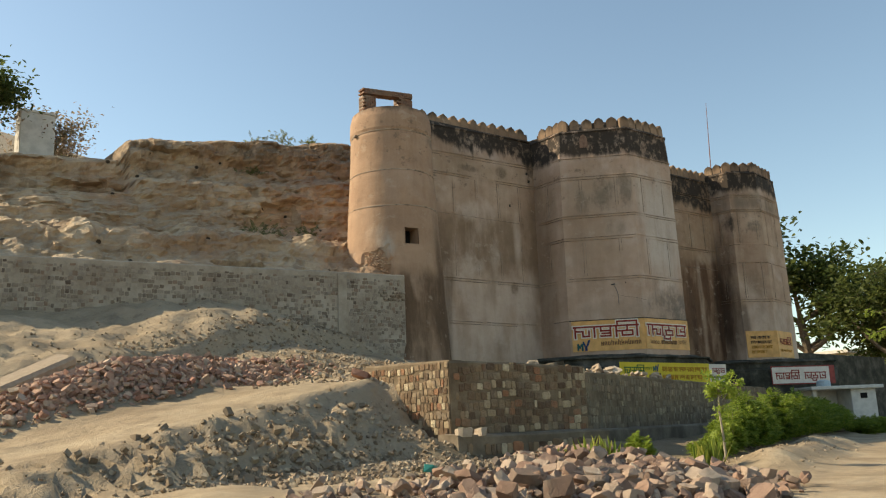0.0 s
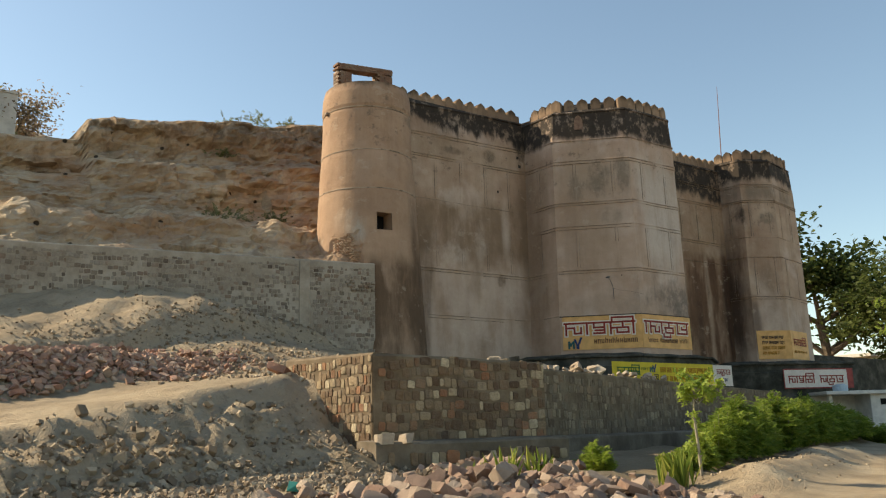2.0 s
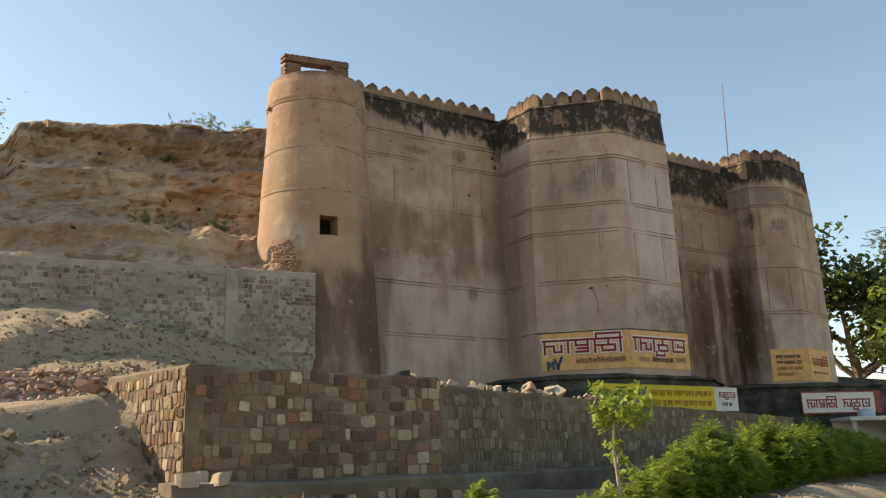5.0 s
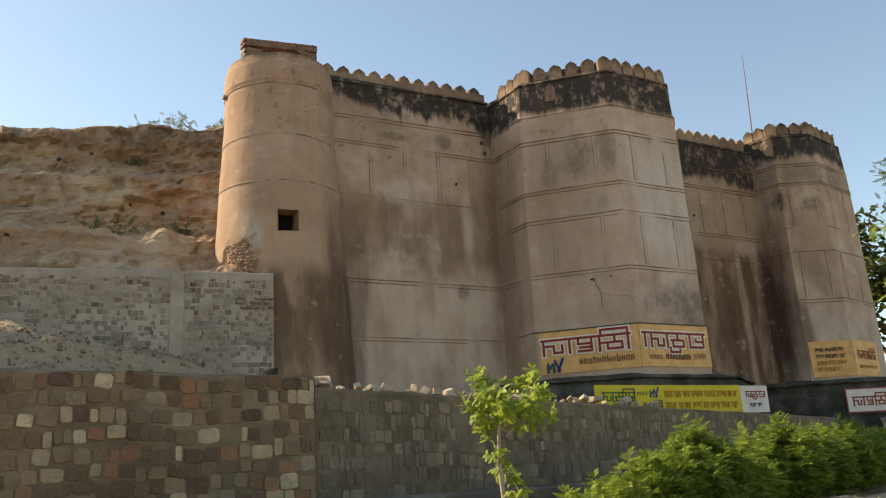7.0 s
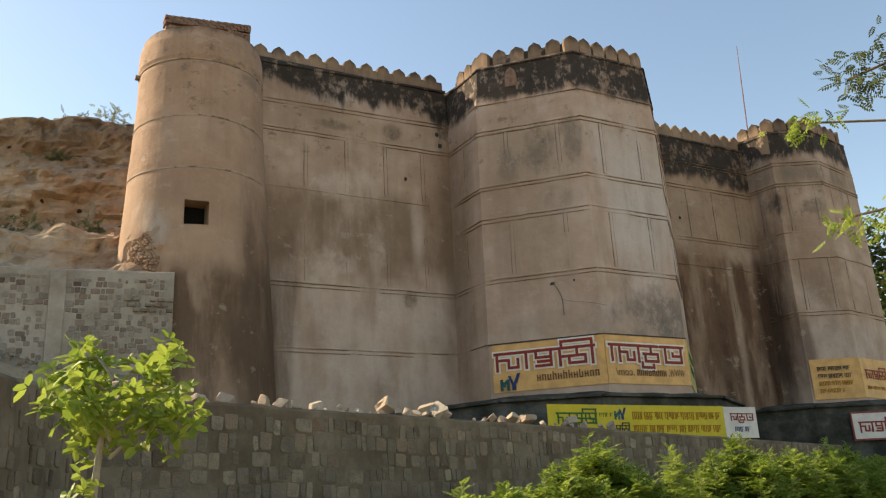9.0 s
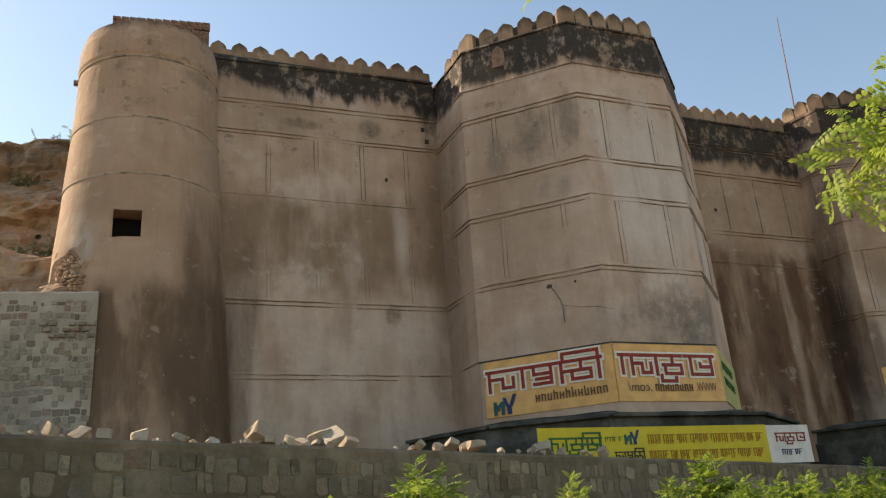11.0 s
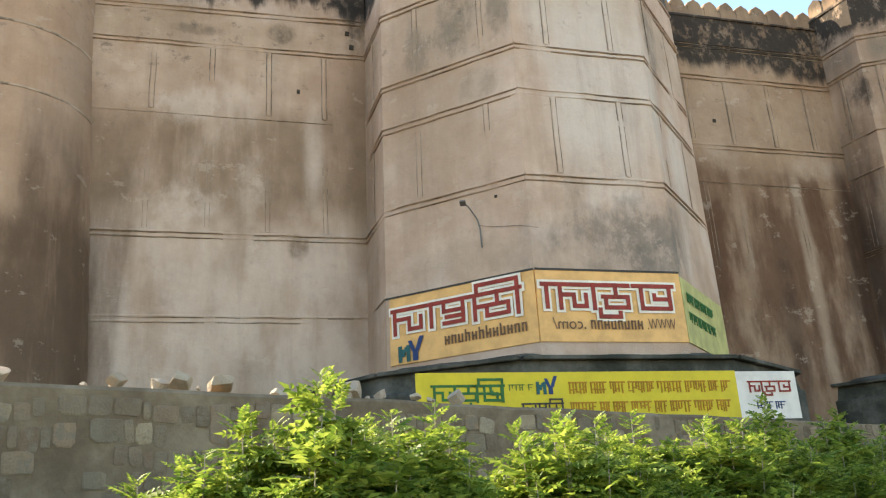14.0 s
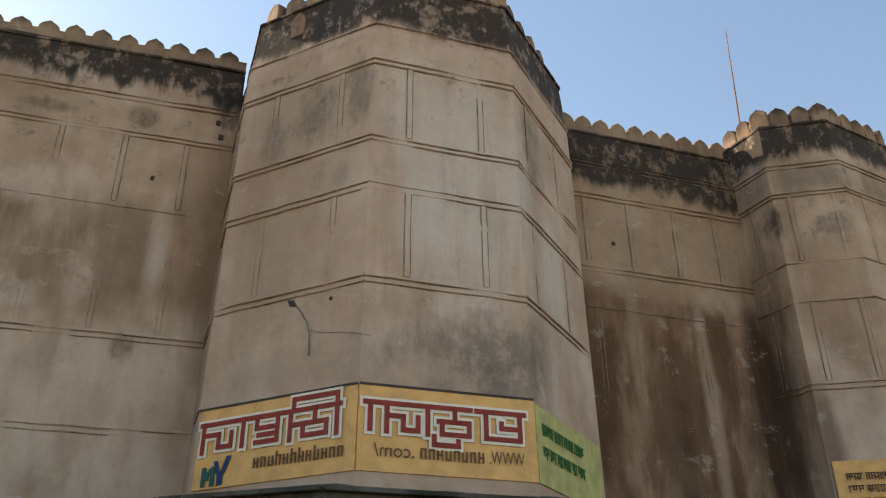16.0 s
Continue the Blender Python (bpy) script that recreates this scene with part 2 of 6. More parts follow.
M_SEAM = seam_mat()


def moulding_plaster():
    m = Nodes("weathered_moulding", 0.95)
    col = m.mix(m.ramp(m.noise(1.6, detail=6), 0.35, 0.65), lin(0.43, 0.34, 0.265), lin(0.29, 0.22, 0.165))
    col = m.mix(m.ramp(m.noise(2.2, detail=8, shift=4), 0.48, 0.62, 0, 0.75), col, lin(0.10, 0.078, 0.062))
    return m.finish(col, m.noise(20), 0.5, 0.02)


M_MOULD = moulding_plaster()


def earth(name, shades, scale=0.6, fine=9.0, pebbles=0.0, strength=0.7, depth=0.08):
    m = Nodes(name, 0.97)
    col = m.shades(m.ramp(m.noise(scale, detail=8, rough=0.65), 0.3, 0.7), shades)
    col = m.mix(0.45, col, m.shades(m.noise(fine, detail=8, rough=0.7), [lin(0.08, 0.07, 0.06), lin(0.75, 0.7, 0.62)]), "SOFT_LIGHT")
    bump = m.math("ADD", m.noise(fine * 0.35, detail=8, rough=0.65), m.math("MULTIPLY", m.noise(fine * 3, detail=6), 0.35))
    if pebbles:
        peb = m.ramp(m.cells(pebbles), 0.0, 0.5, 1.0, 0.0)
        bump = m.math("ADD", bump, m.math("MULTIPLY", peb, 0.6))
        col = m.mix(m.ramp(m.noise(pebbles * 0.7, shift=6), 0.55, 0.7, 0, 0.5), col, lin(0.30, 0.26, 0.22))
    return m.finish(col, bump, strength, depth)


def ground_mat():
    m = Nodes("dusty_ground", 0.97)
    col = m.shades(m.ramp(m.noise(0.4, detail=9, rough=0.66), 0.3, 0.7), [lin(0.26, 0.20, 0.137), lin(0.375, 0.295, 0.205), lin(0.455, 0.37, 0.265)])
    up = m.n.new("ShaderNodeSeparateXYZ")
    m.link(m.n.new("ShaderNodeNewGeometry").outputs["Normal"], up.inputs[0])
    loose = m.math("MULTIPLY", m.ramp(up.outputs["Z"], 0.80, 0.965, 1.0, 0.0), m.ramp(m.noise(1.1, detail=7, shift=5), 0.25, 0.6, 0.45, 1.0))
    col = m.mix(loose, col, lin(0.36, 0.29, 0.212))
    place = m.n.new("ShaderNodeSeparateXYZ")
    m.link(m.n.new("ShaderNodeNewGeometry").outputs["Position"], place.inputs[0])
    side = m.math("ADD", m.math("MULTIPLY", place.outputs["X"], -QY), m.math("MULTIPLY", place.outputs["Y"], QX))
    on = m.math("ADD", m.math("MULTIPLY", place.outputs["X"], QX), m.math("MULTIPLY", place.outputs["Y"], QY))
    side = m.math("ADD", side, m.math("MULTIPLY", m.math("SUBTRACT", m.noise(0.8, detail=7, shift=19), 0.5), 2.5))
    # The ground is darker in a strip between the road and the wall.
    dark_strip = m.math("MULTIPLY", m.math("MULTIPLY", m.ramp(side, 3.4, 4.4), m.ramp(side, 9.6, 10.6, 1.0, 0.0)), m.ramp(on, 13.0, 17.0))
    col = m.mix(m.math("MULTIPLY", dark_strip, 0.75), col, lin(0.185, 0.145, 0.095))
    ruts = m.noise(0.8, (0.5, 1.6, 1), 7, 0.6, 11)
    col = m.mix(m.ramp(ruts, 0.5, 0.66, 0, 0.45), col, lin(0.24, 0.195, 0.14))
    clod = m.noise(1.7, detail=10, rough=0.75, shift=41)
    col = m.mix(m.math("MULTIPLY", m.ramp(clod, 0.52, 0.62, 0, 0.45), m.math("ADD", m.math("MULTIPLY", loose, 0.8), 0.2)), col, lin(0.115, 0.09, 0.066))
    col = m.mix(0.6, col, m.shades(m.noise(6, detail=10, rough=0.75), [lin(0.06, 0.055, 0.05), lin(0.8, 0.75, 0.66)]), "SOFT_LIGHT")
    peb = m.ramp(m.cells(15), 0.0, 0.5, 1.0, 0.0)
    bump = m.math("ADD", m.math("ADD", m.noise(2.4, detail=9, rough=0.68), m.math("MULTIPLY", peb, 0.08)), m.math("MULTIPLY", m.noise(22, detail=6), 0.3))
    return m.finish(col, bump, 0.9, 0.1)


M_GROUND = ground_mat()


def cliff_mat():
    m = Nodes("eroded_brick_earth", 0.97)
    col = m.shades(m.ramp(m.noise(0.4, (1, 1, 1.2), 8, 0.65), 0.3, 0.7), [lin(0.38, 0.27, 0.18), lin(0.50, 0.375, 0.26), lin(0.60, 0.475, 0.345)])
    strata = m.noise(1.2, (0.25, 0.25, 2.6), 7, 0.65, 12)
    col = m.mix(m.ramp(strata, 0.50, 0.64, 0, 0.4), col, lin(0.30, 0.20, 0.125))
    up = m.n.new("ShaderNodeSeparateXYZ")
    m.link(m.n.new("ShaderNodeNewGeometry").outputs["Normal"], up.inputs[0])
    dust = m.math("MULTIPLY", m.ramp(up.outputs["Z"], 0.55, 0.9), m.ramp(m.noise(1.5, detail=6, shift=7), 0.3, 0.6, 0.15, 0.65))
    col = m.mix(dust, col, lin(0.54, 0.455, 0.345))
    place = m.n.new("ShaderNodeSeparateXYZ")
    m.link(m.pos, place.inputs[0])
    tower_end = m.math("MULTIPLY", m.ramp(place.outputs["X"], 17.0, 20.5), m.ramp(m.noise(0.8, detail=7, shift=23), 0.38, 0.58, 0.05, 0.5))
    col = m.mix(tower_end, col, lin(0.33, 0.17, 0.10))
    crust = m.math("MULTIPLY", m.ramp(place.outputs["Z"], 15.2, 16.2), m.ramp(m.noise(1.4, (1, 1, 0.6), 7, 0.65, 33), 0.4, 0.6, 0.15, 0.8))
    col = m.mix(crust, col, lin(0.17, 0.125, 0.088))
    red = m.ramp(m.noise(0.22, (1, 1, 0.6), 4, 0.5, 17), 0.55, 0.68, 0, 0.5)
    col = m.mix(red, col, lin(0.38, 0.21, 0.12))
    wet = m.noise(0.9, (1.0, 1.0, 0.3), 7, 0.65, 51)
    col = m.mix(m.ramp(wet, 0.52, 0.62, 0, 0.5), col, lin(0.215, 0.145, 0.092))
    holes = m.ramp(m.cells(0.85, (1.0, 1.0, 1.0)), 0.07, 0.10, 1.0, 0.0)
    col = m.mix(m.math("MULTIPLY", holes, 0.9), col, lin(0.03, 0.022, 0.016))
    col = m.mix(0.5, col, m.shades(m.noise(5, detail=9, rough=0.72), [lin(0.08, 0.06, 0.05), lin(0.75, 0.68, 0.58)]), "SOFT_LIGHT")
    course = m.noise(3.0, (0.8, 0.8, 5.0), 6, 0.7, 3)
    bump = m.math("ADD", m.math("ADD", m.noise(1.6, detail=10, rough=0.7), m.math("MULTIPLY", course, 0.2)), m.math("MULTIPLY", holes, -0.8))
    return m.finish(col, bump, 1.0, 0.26)


M_CLIFF = cliff_mat()
M_CONCRETE = earth("weathered_concrete", [lin(0.12, 0.096, 0.07), lin(0.185, 0.15, 0.112), lin(0.27, 0.225, 0.17)], 0.8, 12.0, 0.0, 0.4, 0.02)
M_MORTAR = earth("grey_mortar", [lin(0.125, 0.09, 0.06), lin(0.18, 0.135, 0.09), lin(0.25, 0.195, 0.138)], 1.2, 14.0, 0.0, 0.6, 0.03)
M_RENDER = earth("grey_cement_render", [lin(0.27, 0.225, 0.18), lin(0.34, 0.295, 0.24), lin(0.41, 0.36, 0.30)], 0.9, 11.0, 0.0, 0.6, 0.03)
M_SLAB = earth("mossy_black_concrete", [lin(0.03, 0.032, 0.025), lin(0.06, 0.06, 0.05), lin(0.12, 0.115, 0.1)], 1.1, 9.0, 0.0, 0.6, 0.04)


def stone_mat(name, colours, island, rough=0.9, smear=0.0):
    m = Nodes(name, rough)
    col = m.shades(m.random(island), colours)
    col = m.mix(0.75, col, m.shades(m.noise(7, detail=9, rough=0.75), [lin(0.06, 0.05, 0.045), lin(0.5, 0.46, 0.42), lin(0.85, 0.82, 0.76)]), "SOFT_LIGHT")
    col = m.mix(m.ramp(m.noise(1.4, detail=6, shift=3), 0.5, 0.72, 0, 0.45), col, lin(0.22, 0.19, 0.15))
    if smear:
        col = m.mix(m.ramp(m.noise(5.5, detail=9, rough=0.72, shift=13), 0.50, 0.60, 0, smear), col, lin(0.205, 0.16, 0.115))
        col = m.mix(m.ramp(m.noise(0.7, detail=6, rough=0.6, shift=29), 0.48, 0.66, 0, 0.4), col, lin(0.115, 0.085, 0.06))
    return m.finish(col, m.math("ADD", m.noise(9, detail=9, rough=0.72), m.math("MULTIPLY", m.noise(32, detail=5), 0.3)), 0.9, 0.05)


WALL_STONES = [lin(0.065, 0.038, 0.026), lin(0.28, 0.20, 0.125), lin(0.20, 0.135, 0.083), lin(0.10, 0.06, 0.038), lin(0.25, 0.17, 0.105), lin(0.60, 0.50, 0.35), lin(0.22, 0.155, 0.098), lin(0.155, 0.10, 0.065), lin(0.34, 0.165, 0.092), lin(0.235, 0.165, 0.105), lin(0.48, 0.385, 0.255), lin(0.12, 0.076, 0.05), lin(0.19, 0.13, 0.082)]
DULL_STONES = [lin(0.24, 0.175, 0.11), lin(0.36, 0.295, 0.205), lin(0.105, 0.074, 0.048), lin(0.19, 0.15, 0.105), lin(0.26, 0.19, 0.13), lin(0.21, 0.17, 0.12), lin(0.155, 0.122, 0.085), lin(0.31, 0.25, 0.175), lin(0.145, 0.112, 0.078), lin(0.21, 0.145, 0.098)]
M_DULL = stone_mat("dull_wall_stone", DULL_STONES, False, 0.9, 0.9)
M_DULLS = stone_mat("dull_wall_stones_joined", DULL_STONES, True, 0.9, 0.9)
M_STONE = stone_mat("wall_stone", WALL_STONES, False, 0.9, 0.35)
M_STONES = stone_mat("wall_stones_joined", WALL_STONES, True, 0.9, 0.35)
GREY_STONES = [lin(0.27, 0.23, 0.19), lin(0.31, 0.275, 0.23), lin(0.14, 0.11, 0.088), lin(0.30, 0.265, 0.22), lin(0.22, 0.185, 0.15), lin(0.30, 0.265, 0.22), lin(0.24, 0.175, 0.135), lin(0.18, 0.15, 0.122), lin(0.33, 0.295, 0.25), lin(0.11, 0.085, 0.068)]
M_REND_STONE = stone_mat("smeared_wall_stone", GREY_STONES, True)
M_REND_STONE_ONE = stone_mat("smeared_wall_stone_single", GREY_STONES, False)
PINK = [lin(0.27, 0.18, 0.14), lin(0.36, 0.27, 0.21), lin(0.22, 0.14, 0.11), lin(0.42, 0.335, 0.265), lin(0.27, 0.20, 0.16), lin(0.31, 0.20, 0.15), lin(0.15, 0.105, 0.085), lin(0.46, 0.37, 0.295), lin(0.29, 0.19, 0.145)]
M_ROCK = stone_mat("pink_sandstone", PINK, False)
M_ROCKS = stone_mat("pink_sandstone_joined", PINK, True)
RED = [lin(0.38, 0.30, 0.23), lin(0.35, 0.19, 0.145), lin(0.44, 0.29, 0.22), lin(0.29, 0.16, 0.12), lin(0.50, 0.38, 0.295), lin(0.38, 0.245, 0.185), lin(0.23, 0.15, 0.115)]
M_RED = stone_mat("red_sandstone", RED, False)
M_REDS = stone_mat("red_sandstone_joined", RED, True)
M_PALE_ROCK = stone_mat("pale_limestone", [lin(0.45, 0.375, 0.295), lin(0.36, 0.285, 0.215), lin(0.50, 0.43, 0.345)], False)
M_GRAVEL = stone_mat("grey_gravel", [lin(0.34, 0.275, 0.20), lin(0.17, 0.13, 0.092), lin(0.48, 0.40, 0.30), lin(0.26, 0.20, 0.142), lin(0.20, 0.158, 0.115)], True)
M_BRICK = stone_mat("old_brick", [lin(0.40, 0.27, 0.185), lin(0.34, 0.215, 0.15), lin(0.47, 0.36, 0.27), lin(0.41, 0.285, 0.205)], True, 0.9, 0.3)


def plain(name, colour, rough=0.7, vary=0.25, scale=5.0, metal=0.0):
    m = Nodes(name, rough)
    m.out.inputs["Metallic"].default_value = metal
    dark = tuple(c * (1 - vary) for c in colour[:3]) + (1.0,)
    col = m.mix(m.ramp(m.noise(scale, detail=7, rough=0.65), 0.35, 0.68), colour, dark)
    return m.finish(col, m.noise(scale * 6), 0.2, 0.01)


M_SIGN_ORANGE = plain("orange_sign_paint", lin(0.72, 0.405, 0.15), 0.6, 0.22, 2.5)
M_SIGN_YELLOW = plain("yellow_sign_paint", lin(0.60, 0.46, 0.03), 0.6, 0.15, 2.5)
M_SIGN_GREEN = plain("yellow_green_sign_paint", lin(0.47, 0.43, 0.17), 0.6, 0.3, 2.5)
M_SIGN_WHITE = plain("white_sign_paint", lin(0.66, 0.60, 0.53), 0.6, 0.15, 3.0)
M_INK_RED = plain("red_lettering", lin(0.28, 0.035, 0.022), 0.6, 0.35, 4.0)
M_INK_HALO = plain("white_lettering_outline", lin(0.74, 0.68, 0.58), 0.6, 0.12, 5.0)
M_INK_BROWN = plain("brown_lettering", lin(0.15, 0.075, 0.04), 0.6, 0.3)
M_INK_BLACK = plain("black_lettering", lin(0.05, 0.042, 0.035), 0.6, 0.3)
M_INK_GREEN = plain("green_lettering", lin(0.03, 0.13, 0.035), 0.6, 0.3)
M_INK_BLUE = plain("blue_lettering", lin(0.02, 0.045, 0.14), 0.6, 0.3)
M_INK_TEAL = plain("teal_lettering", lin(0.02, 0.10, 0.10), 0.6, 0.3)
M_INK_ORANGE = plain("orange_lettering", lin(0.42, 0.20, 0.012), 0.6, 0.3)
M_FRAME_RED = plain("red_sign_frame", lin(0.30, 0.06, 0.05), 0.6, 0.3)
M_DARK = plain("dark_recess", lin(0.012, 0.011, 0.010), 0.95)
M_BRICK_PATCH = plain("bare_brick_patch", lin(0.25, 0.155, 0.11), 0.9, 0.4, 6.0)
M_HOLE = plain("dark_hole_face", lin(0.06, 0.048, 0.038), 0.95, 0.4, 8.0)
M_METAL = plain("dull_metal", lin(0.16, 0.15, 0.14), 0.5, 0.3, 9.0, 0.6)
M_RUST = plain("rusty_pole", lin(0.22, 0.10, 0.07), 0.7, 0.3)
M_WHITEWASH = plain("whitewash", lin(0.62, 0.59, 0.54), 0.85, 0.22, 2.0)
M_BLUE_TANK = plain("pale_blue_paint", lin(0.42, 0.52, 0.58), 0.6, 0.15)
M_BARK = plain("grey_brown_bark", lin(0.19, 0.145, 0.10), 0.95, 0.45, 8.0)
M_PALE_BARK = plain("pale_sapling_bark", lin(0.34, 0.29, 0.21), 0.9, 0.3, 9.0)
M_TEAL = plain("teal_plastic", lin(0.03, 0.22, 0.19), 0.4, 0.2)


def leaf_mat(name, colours):
    m = Nodes(name, 0.55)
    col = m.shades(m.random(True), colours)
    col = m.mix(0.25, col, m.shades(m.noise(1.6), [lin(0.2, 0.2, 0.2), lin(0.7, 0.7, 0.6)]), "SOFT_LIGHT")
    m.finish(col)
    tr = m.n.new("ShaderNodeBsdfTranslucent")
    m.link(col, tr.inputs["Color"])
    mx = m.n.new("ShaderNodeMixShader")
    mx.inputs[0].default_value = 0.48
    m.link(m.out.outputs[0], mx.inputs[1])
    m.link(tr.outputs[0], mx.inputs[2])
    m.link(mx.outputs[0], m.n["Material Output"].inputs["Surface"])
    return m.mat


M_LEAF_HEDGE = leaf_mat("hedge_leaves", [lin(0.075, 0.14, 0.022), lin(0.175, 0.25, 0.036), lin(0.34, 0.40, 0.075), lin(0.10, 0.175, 0.028)])
M_LEAF_YOUNG = leaf_mat("young_leaves", [lin(0.22, 0.30, 0.05), lin(0.32, 0.38, 0.07), lin(0.17, 0.25, 0.04)])
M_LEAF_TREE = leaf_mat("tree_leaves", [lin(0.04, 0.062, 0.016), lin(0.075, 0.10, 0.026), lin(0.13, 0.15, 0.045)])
M_LEAF_DRY = leaf_mat("dry_leaves", [lin(0.28, 0.22, 0.15), lin(0.34, 0.25, 0.19), lin(0.22, 0.2, 0.11)])
M_BLADE = leaf_mat("grass_blades", [lin(0.30, 0.33, 0.06), lin(0.16, 0.23, 0.04), lin(0.42, 0.40, 0.10)])
M_SCRUB = leaf_mat("scrub_leaves", [lin(0.13, 0.16, 0.06), lin(0.20, 0.21, 0.09), lin(0.10, 0.12, 0.05)])


# ---- mesh helpers ----
def part(name, bm, material, parent=None, label="", smooth=False):
    """Links a bmesh as one mesh object, under a thing or a part if one is given."""
    me = bpy.data.meshes.new(name)
    bm.to_mesh(me)
    bm.free()
    return part_mesh(name, me, material, parent, label, smooth)


def part_mesh(name, me, material, parent=None, label="", smooth=False):
    if material is not None and not me.materials:
        me.materials.append(material)
    if smooth:
        me.polygons.foreach_set("use_smooth", [True] * len(me.polygons))
    ob = new(name, me)
    if parent is not None:
        ob.parent = parent
    return tagged(ob, label)


def empty(name, label, category, group="", kind="", at=(0, 0, 0)):
    ob = new(name)
    ob.location = at
    return tagged(ob, label, category, group, kind)


def box(bm, centre, size, rz=0.0, bevel=0.0):
    m = pose(*centre, 0, 0, rz) @ Matrix.Diagonal((*size, 1))
    got = bmesh.ops.create_cube(bm, size=1.0, matrix=m)
    if bevel:
        edges = {e for v in got["verts"] for e in v.link_edges}
        bmesh.ops.bevel(bm, geom=list(edges), offset=bevel, segments=1, affect="EDGES")


def box_mesh(name, centre, size, material, parent=None, label="", rz=0.0, bevel=0.0):
    bm = bmesh.new()
    box(bm, centre, size, rz, bevel)
    return part(name, bm, material, parent, label)


def tube(bm, pts, radii, sides=8):
    """A round, tapering tube through the points."""
    rings = []
    for k, (p, r) in enumerate(zip(pts, radii)):
        p = Vector(p)
        d = (Vector(pts[min(k + 1, len(pts) - 1)]) - Vector(pts[max(k - 1, 0)])).normalized()
        side = d.cross(Vector((0.31, 0.87, 0.39))).normalized()
        up = side.cross(d)
        rings.append([bm.verts.new(p + r * (math.cos(a) * side + math.sin(a) * up)) for a in (2 * math.pi * i / sides for i in range(sides))])
    for a, b in zip(rings, rings[1:]):
        for i in range(sides):
            bm.faces.new((a[i], a[(i + 1) % sides], b[(i + 1) % sides], b[i]))
    bm.faces.new(rings[-1])
    bm.faces.new(list(reversed(rings[0])))


def joined(name, variants, placements, material, parent=None, label=""):
    """One mesh out of many transformed copies of a few small meshes."""
    verts, faces, base = [], [], 0
    for which, m in placements:
        vs, fs = variants[which]
        a = np.array(m)
        pts = vs @ a[:3, :3].T + a[:3, 3]
        verts.append(pts)
        faces.extend([tuple(i + base for i in f) for f in fs])
        base += len(vs)
    me = bpy.data.meshes.new(name)
    me.from_pydata(np.concatenate(verts).tolist(), [], faces)
    me.update()
    return part_mesh(name, me, material, parent, label)


def as_arrays(me):
    return np.array([v.co[:] for v in me.vertices]), [tuple(p.vertices) for p in me.polygons]


rng = random.Random(7)


def rock_mesh(name, squash=0.7, points=14):
    """An angular quarried lump: a skewed block with broken corners."""
    bm = bmesh.new()
    lx, ly, lz = rng.uniform(0.34, 0.48), rng.uniform(0.26, 0.4), rng.uniform(0.13, 0.3) * squash / 0.7
    skew = [rng.uniform(-0.35, 0.35) for _ in range(3)]
    for sx in (-1, 1):
        for sy in (-1, 1):
            for sz in (-1, 1):
                c = Vector((sx * lx * rng.uniform(0.72, 1.0), sy * ly * rng.uniform(0.72, 1.0), sz * lz * rng.uniform(0.75, 1.0)))
                cuts = (0,) if points < 12 else (0, 1) if rng.random() < 0.6 else (0, 1, 2)
                for axis in cuts:
                    v = c.copy()
                    v[axis] *= rng.uniform(0.35, 0.85)
                    v.x += skew[0] * v.z + skew[1] * v.y * 0.5
                    v.y += skew[2] * v.z
                    bm.verts.new(v)
    bmesh.ops.convex_hull(bm, input=bm.verts)
    bmesh.ops.delete(bm, geom=[v for v in bm.verts if not v.link_faces], context="VERTS")
    me = bpy.data.meshes.new(name)
    bm.to_mesh(me)
    bm.free()
    return me


def rocks_with(material, count=10, squash=0.7, points=14, name="rock"):
    out = []
    for _ in range(count):
        me = rock_mesh(name, squash, points)
        me.materials.append(material)
        out.append(me)
    return out


def masonry_stone(name, material, cut=(0.05, 0.17)):
    """A rough-squared block, one unit wide and high, its face towards -y."""
    bm = bmesh.new()
    j = lambda v: rng.uniform(-v, v)
    outline = []
    for x, z in ((1, -1), (1, 1), (-1, 1), (-1, -1)):
        c, d, px, pz = rng.uniform(*cut), rng.uniform(*cut), 0.5 - rng.uniform(0, 0.05), 0.5 - rng.uniform(0, 0.05)
        first, last = (px * x, (pz - d) * z), ((px - c) * x, pz * z)
        outline += [first, last] if x * z > 0 else [last, first]
    sides = len(outline)
    rings = [[bm.verts.new((x * f + j(n), y + j(n) * 2, z * f + j(n))) for x, z in outline] for f, y, n in ((1.0, 0.5, 0.0), (1.0, -0.2, 0.012), (0.9, -0.45, 0.025))]
    for a, b in zip(rings, rings[1:]):
        for i in range(sides):
            bm.faces.new((a[i], a[(i + 1) % sides], b[(i + 1) % sides], b[i]))
    tip = bm.verts.new((j(0.2), -0.5 + j(0.12), j(0.2)))
    for i in range(sides):
        bm.faces.new((rings[-1][i], rings[-1][(i + 1) % sides], tip))
    bmesh.ops.recalc_face_normals(bm, faces=bm.faces)
    me = bpy.data.meshes.new(name)
    bm.to_mesh(me)
    bm.free()
    me.materials.append(material)
    return me


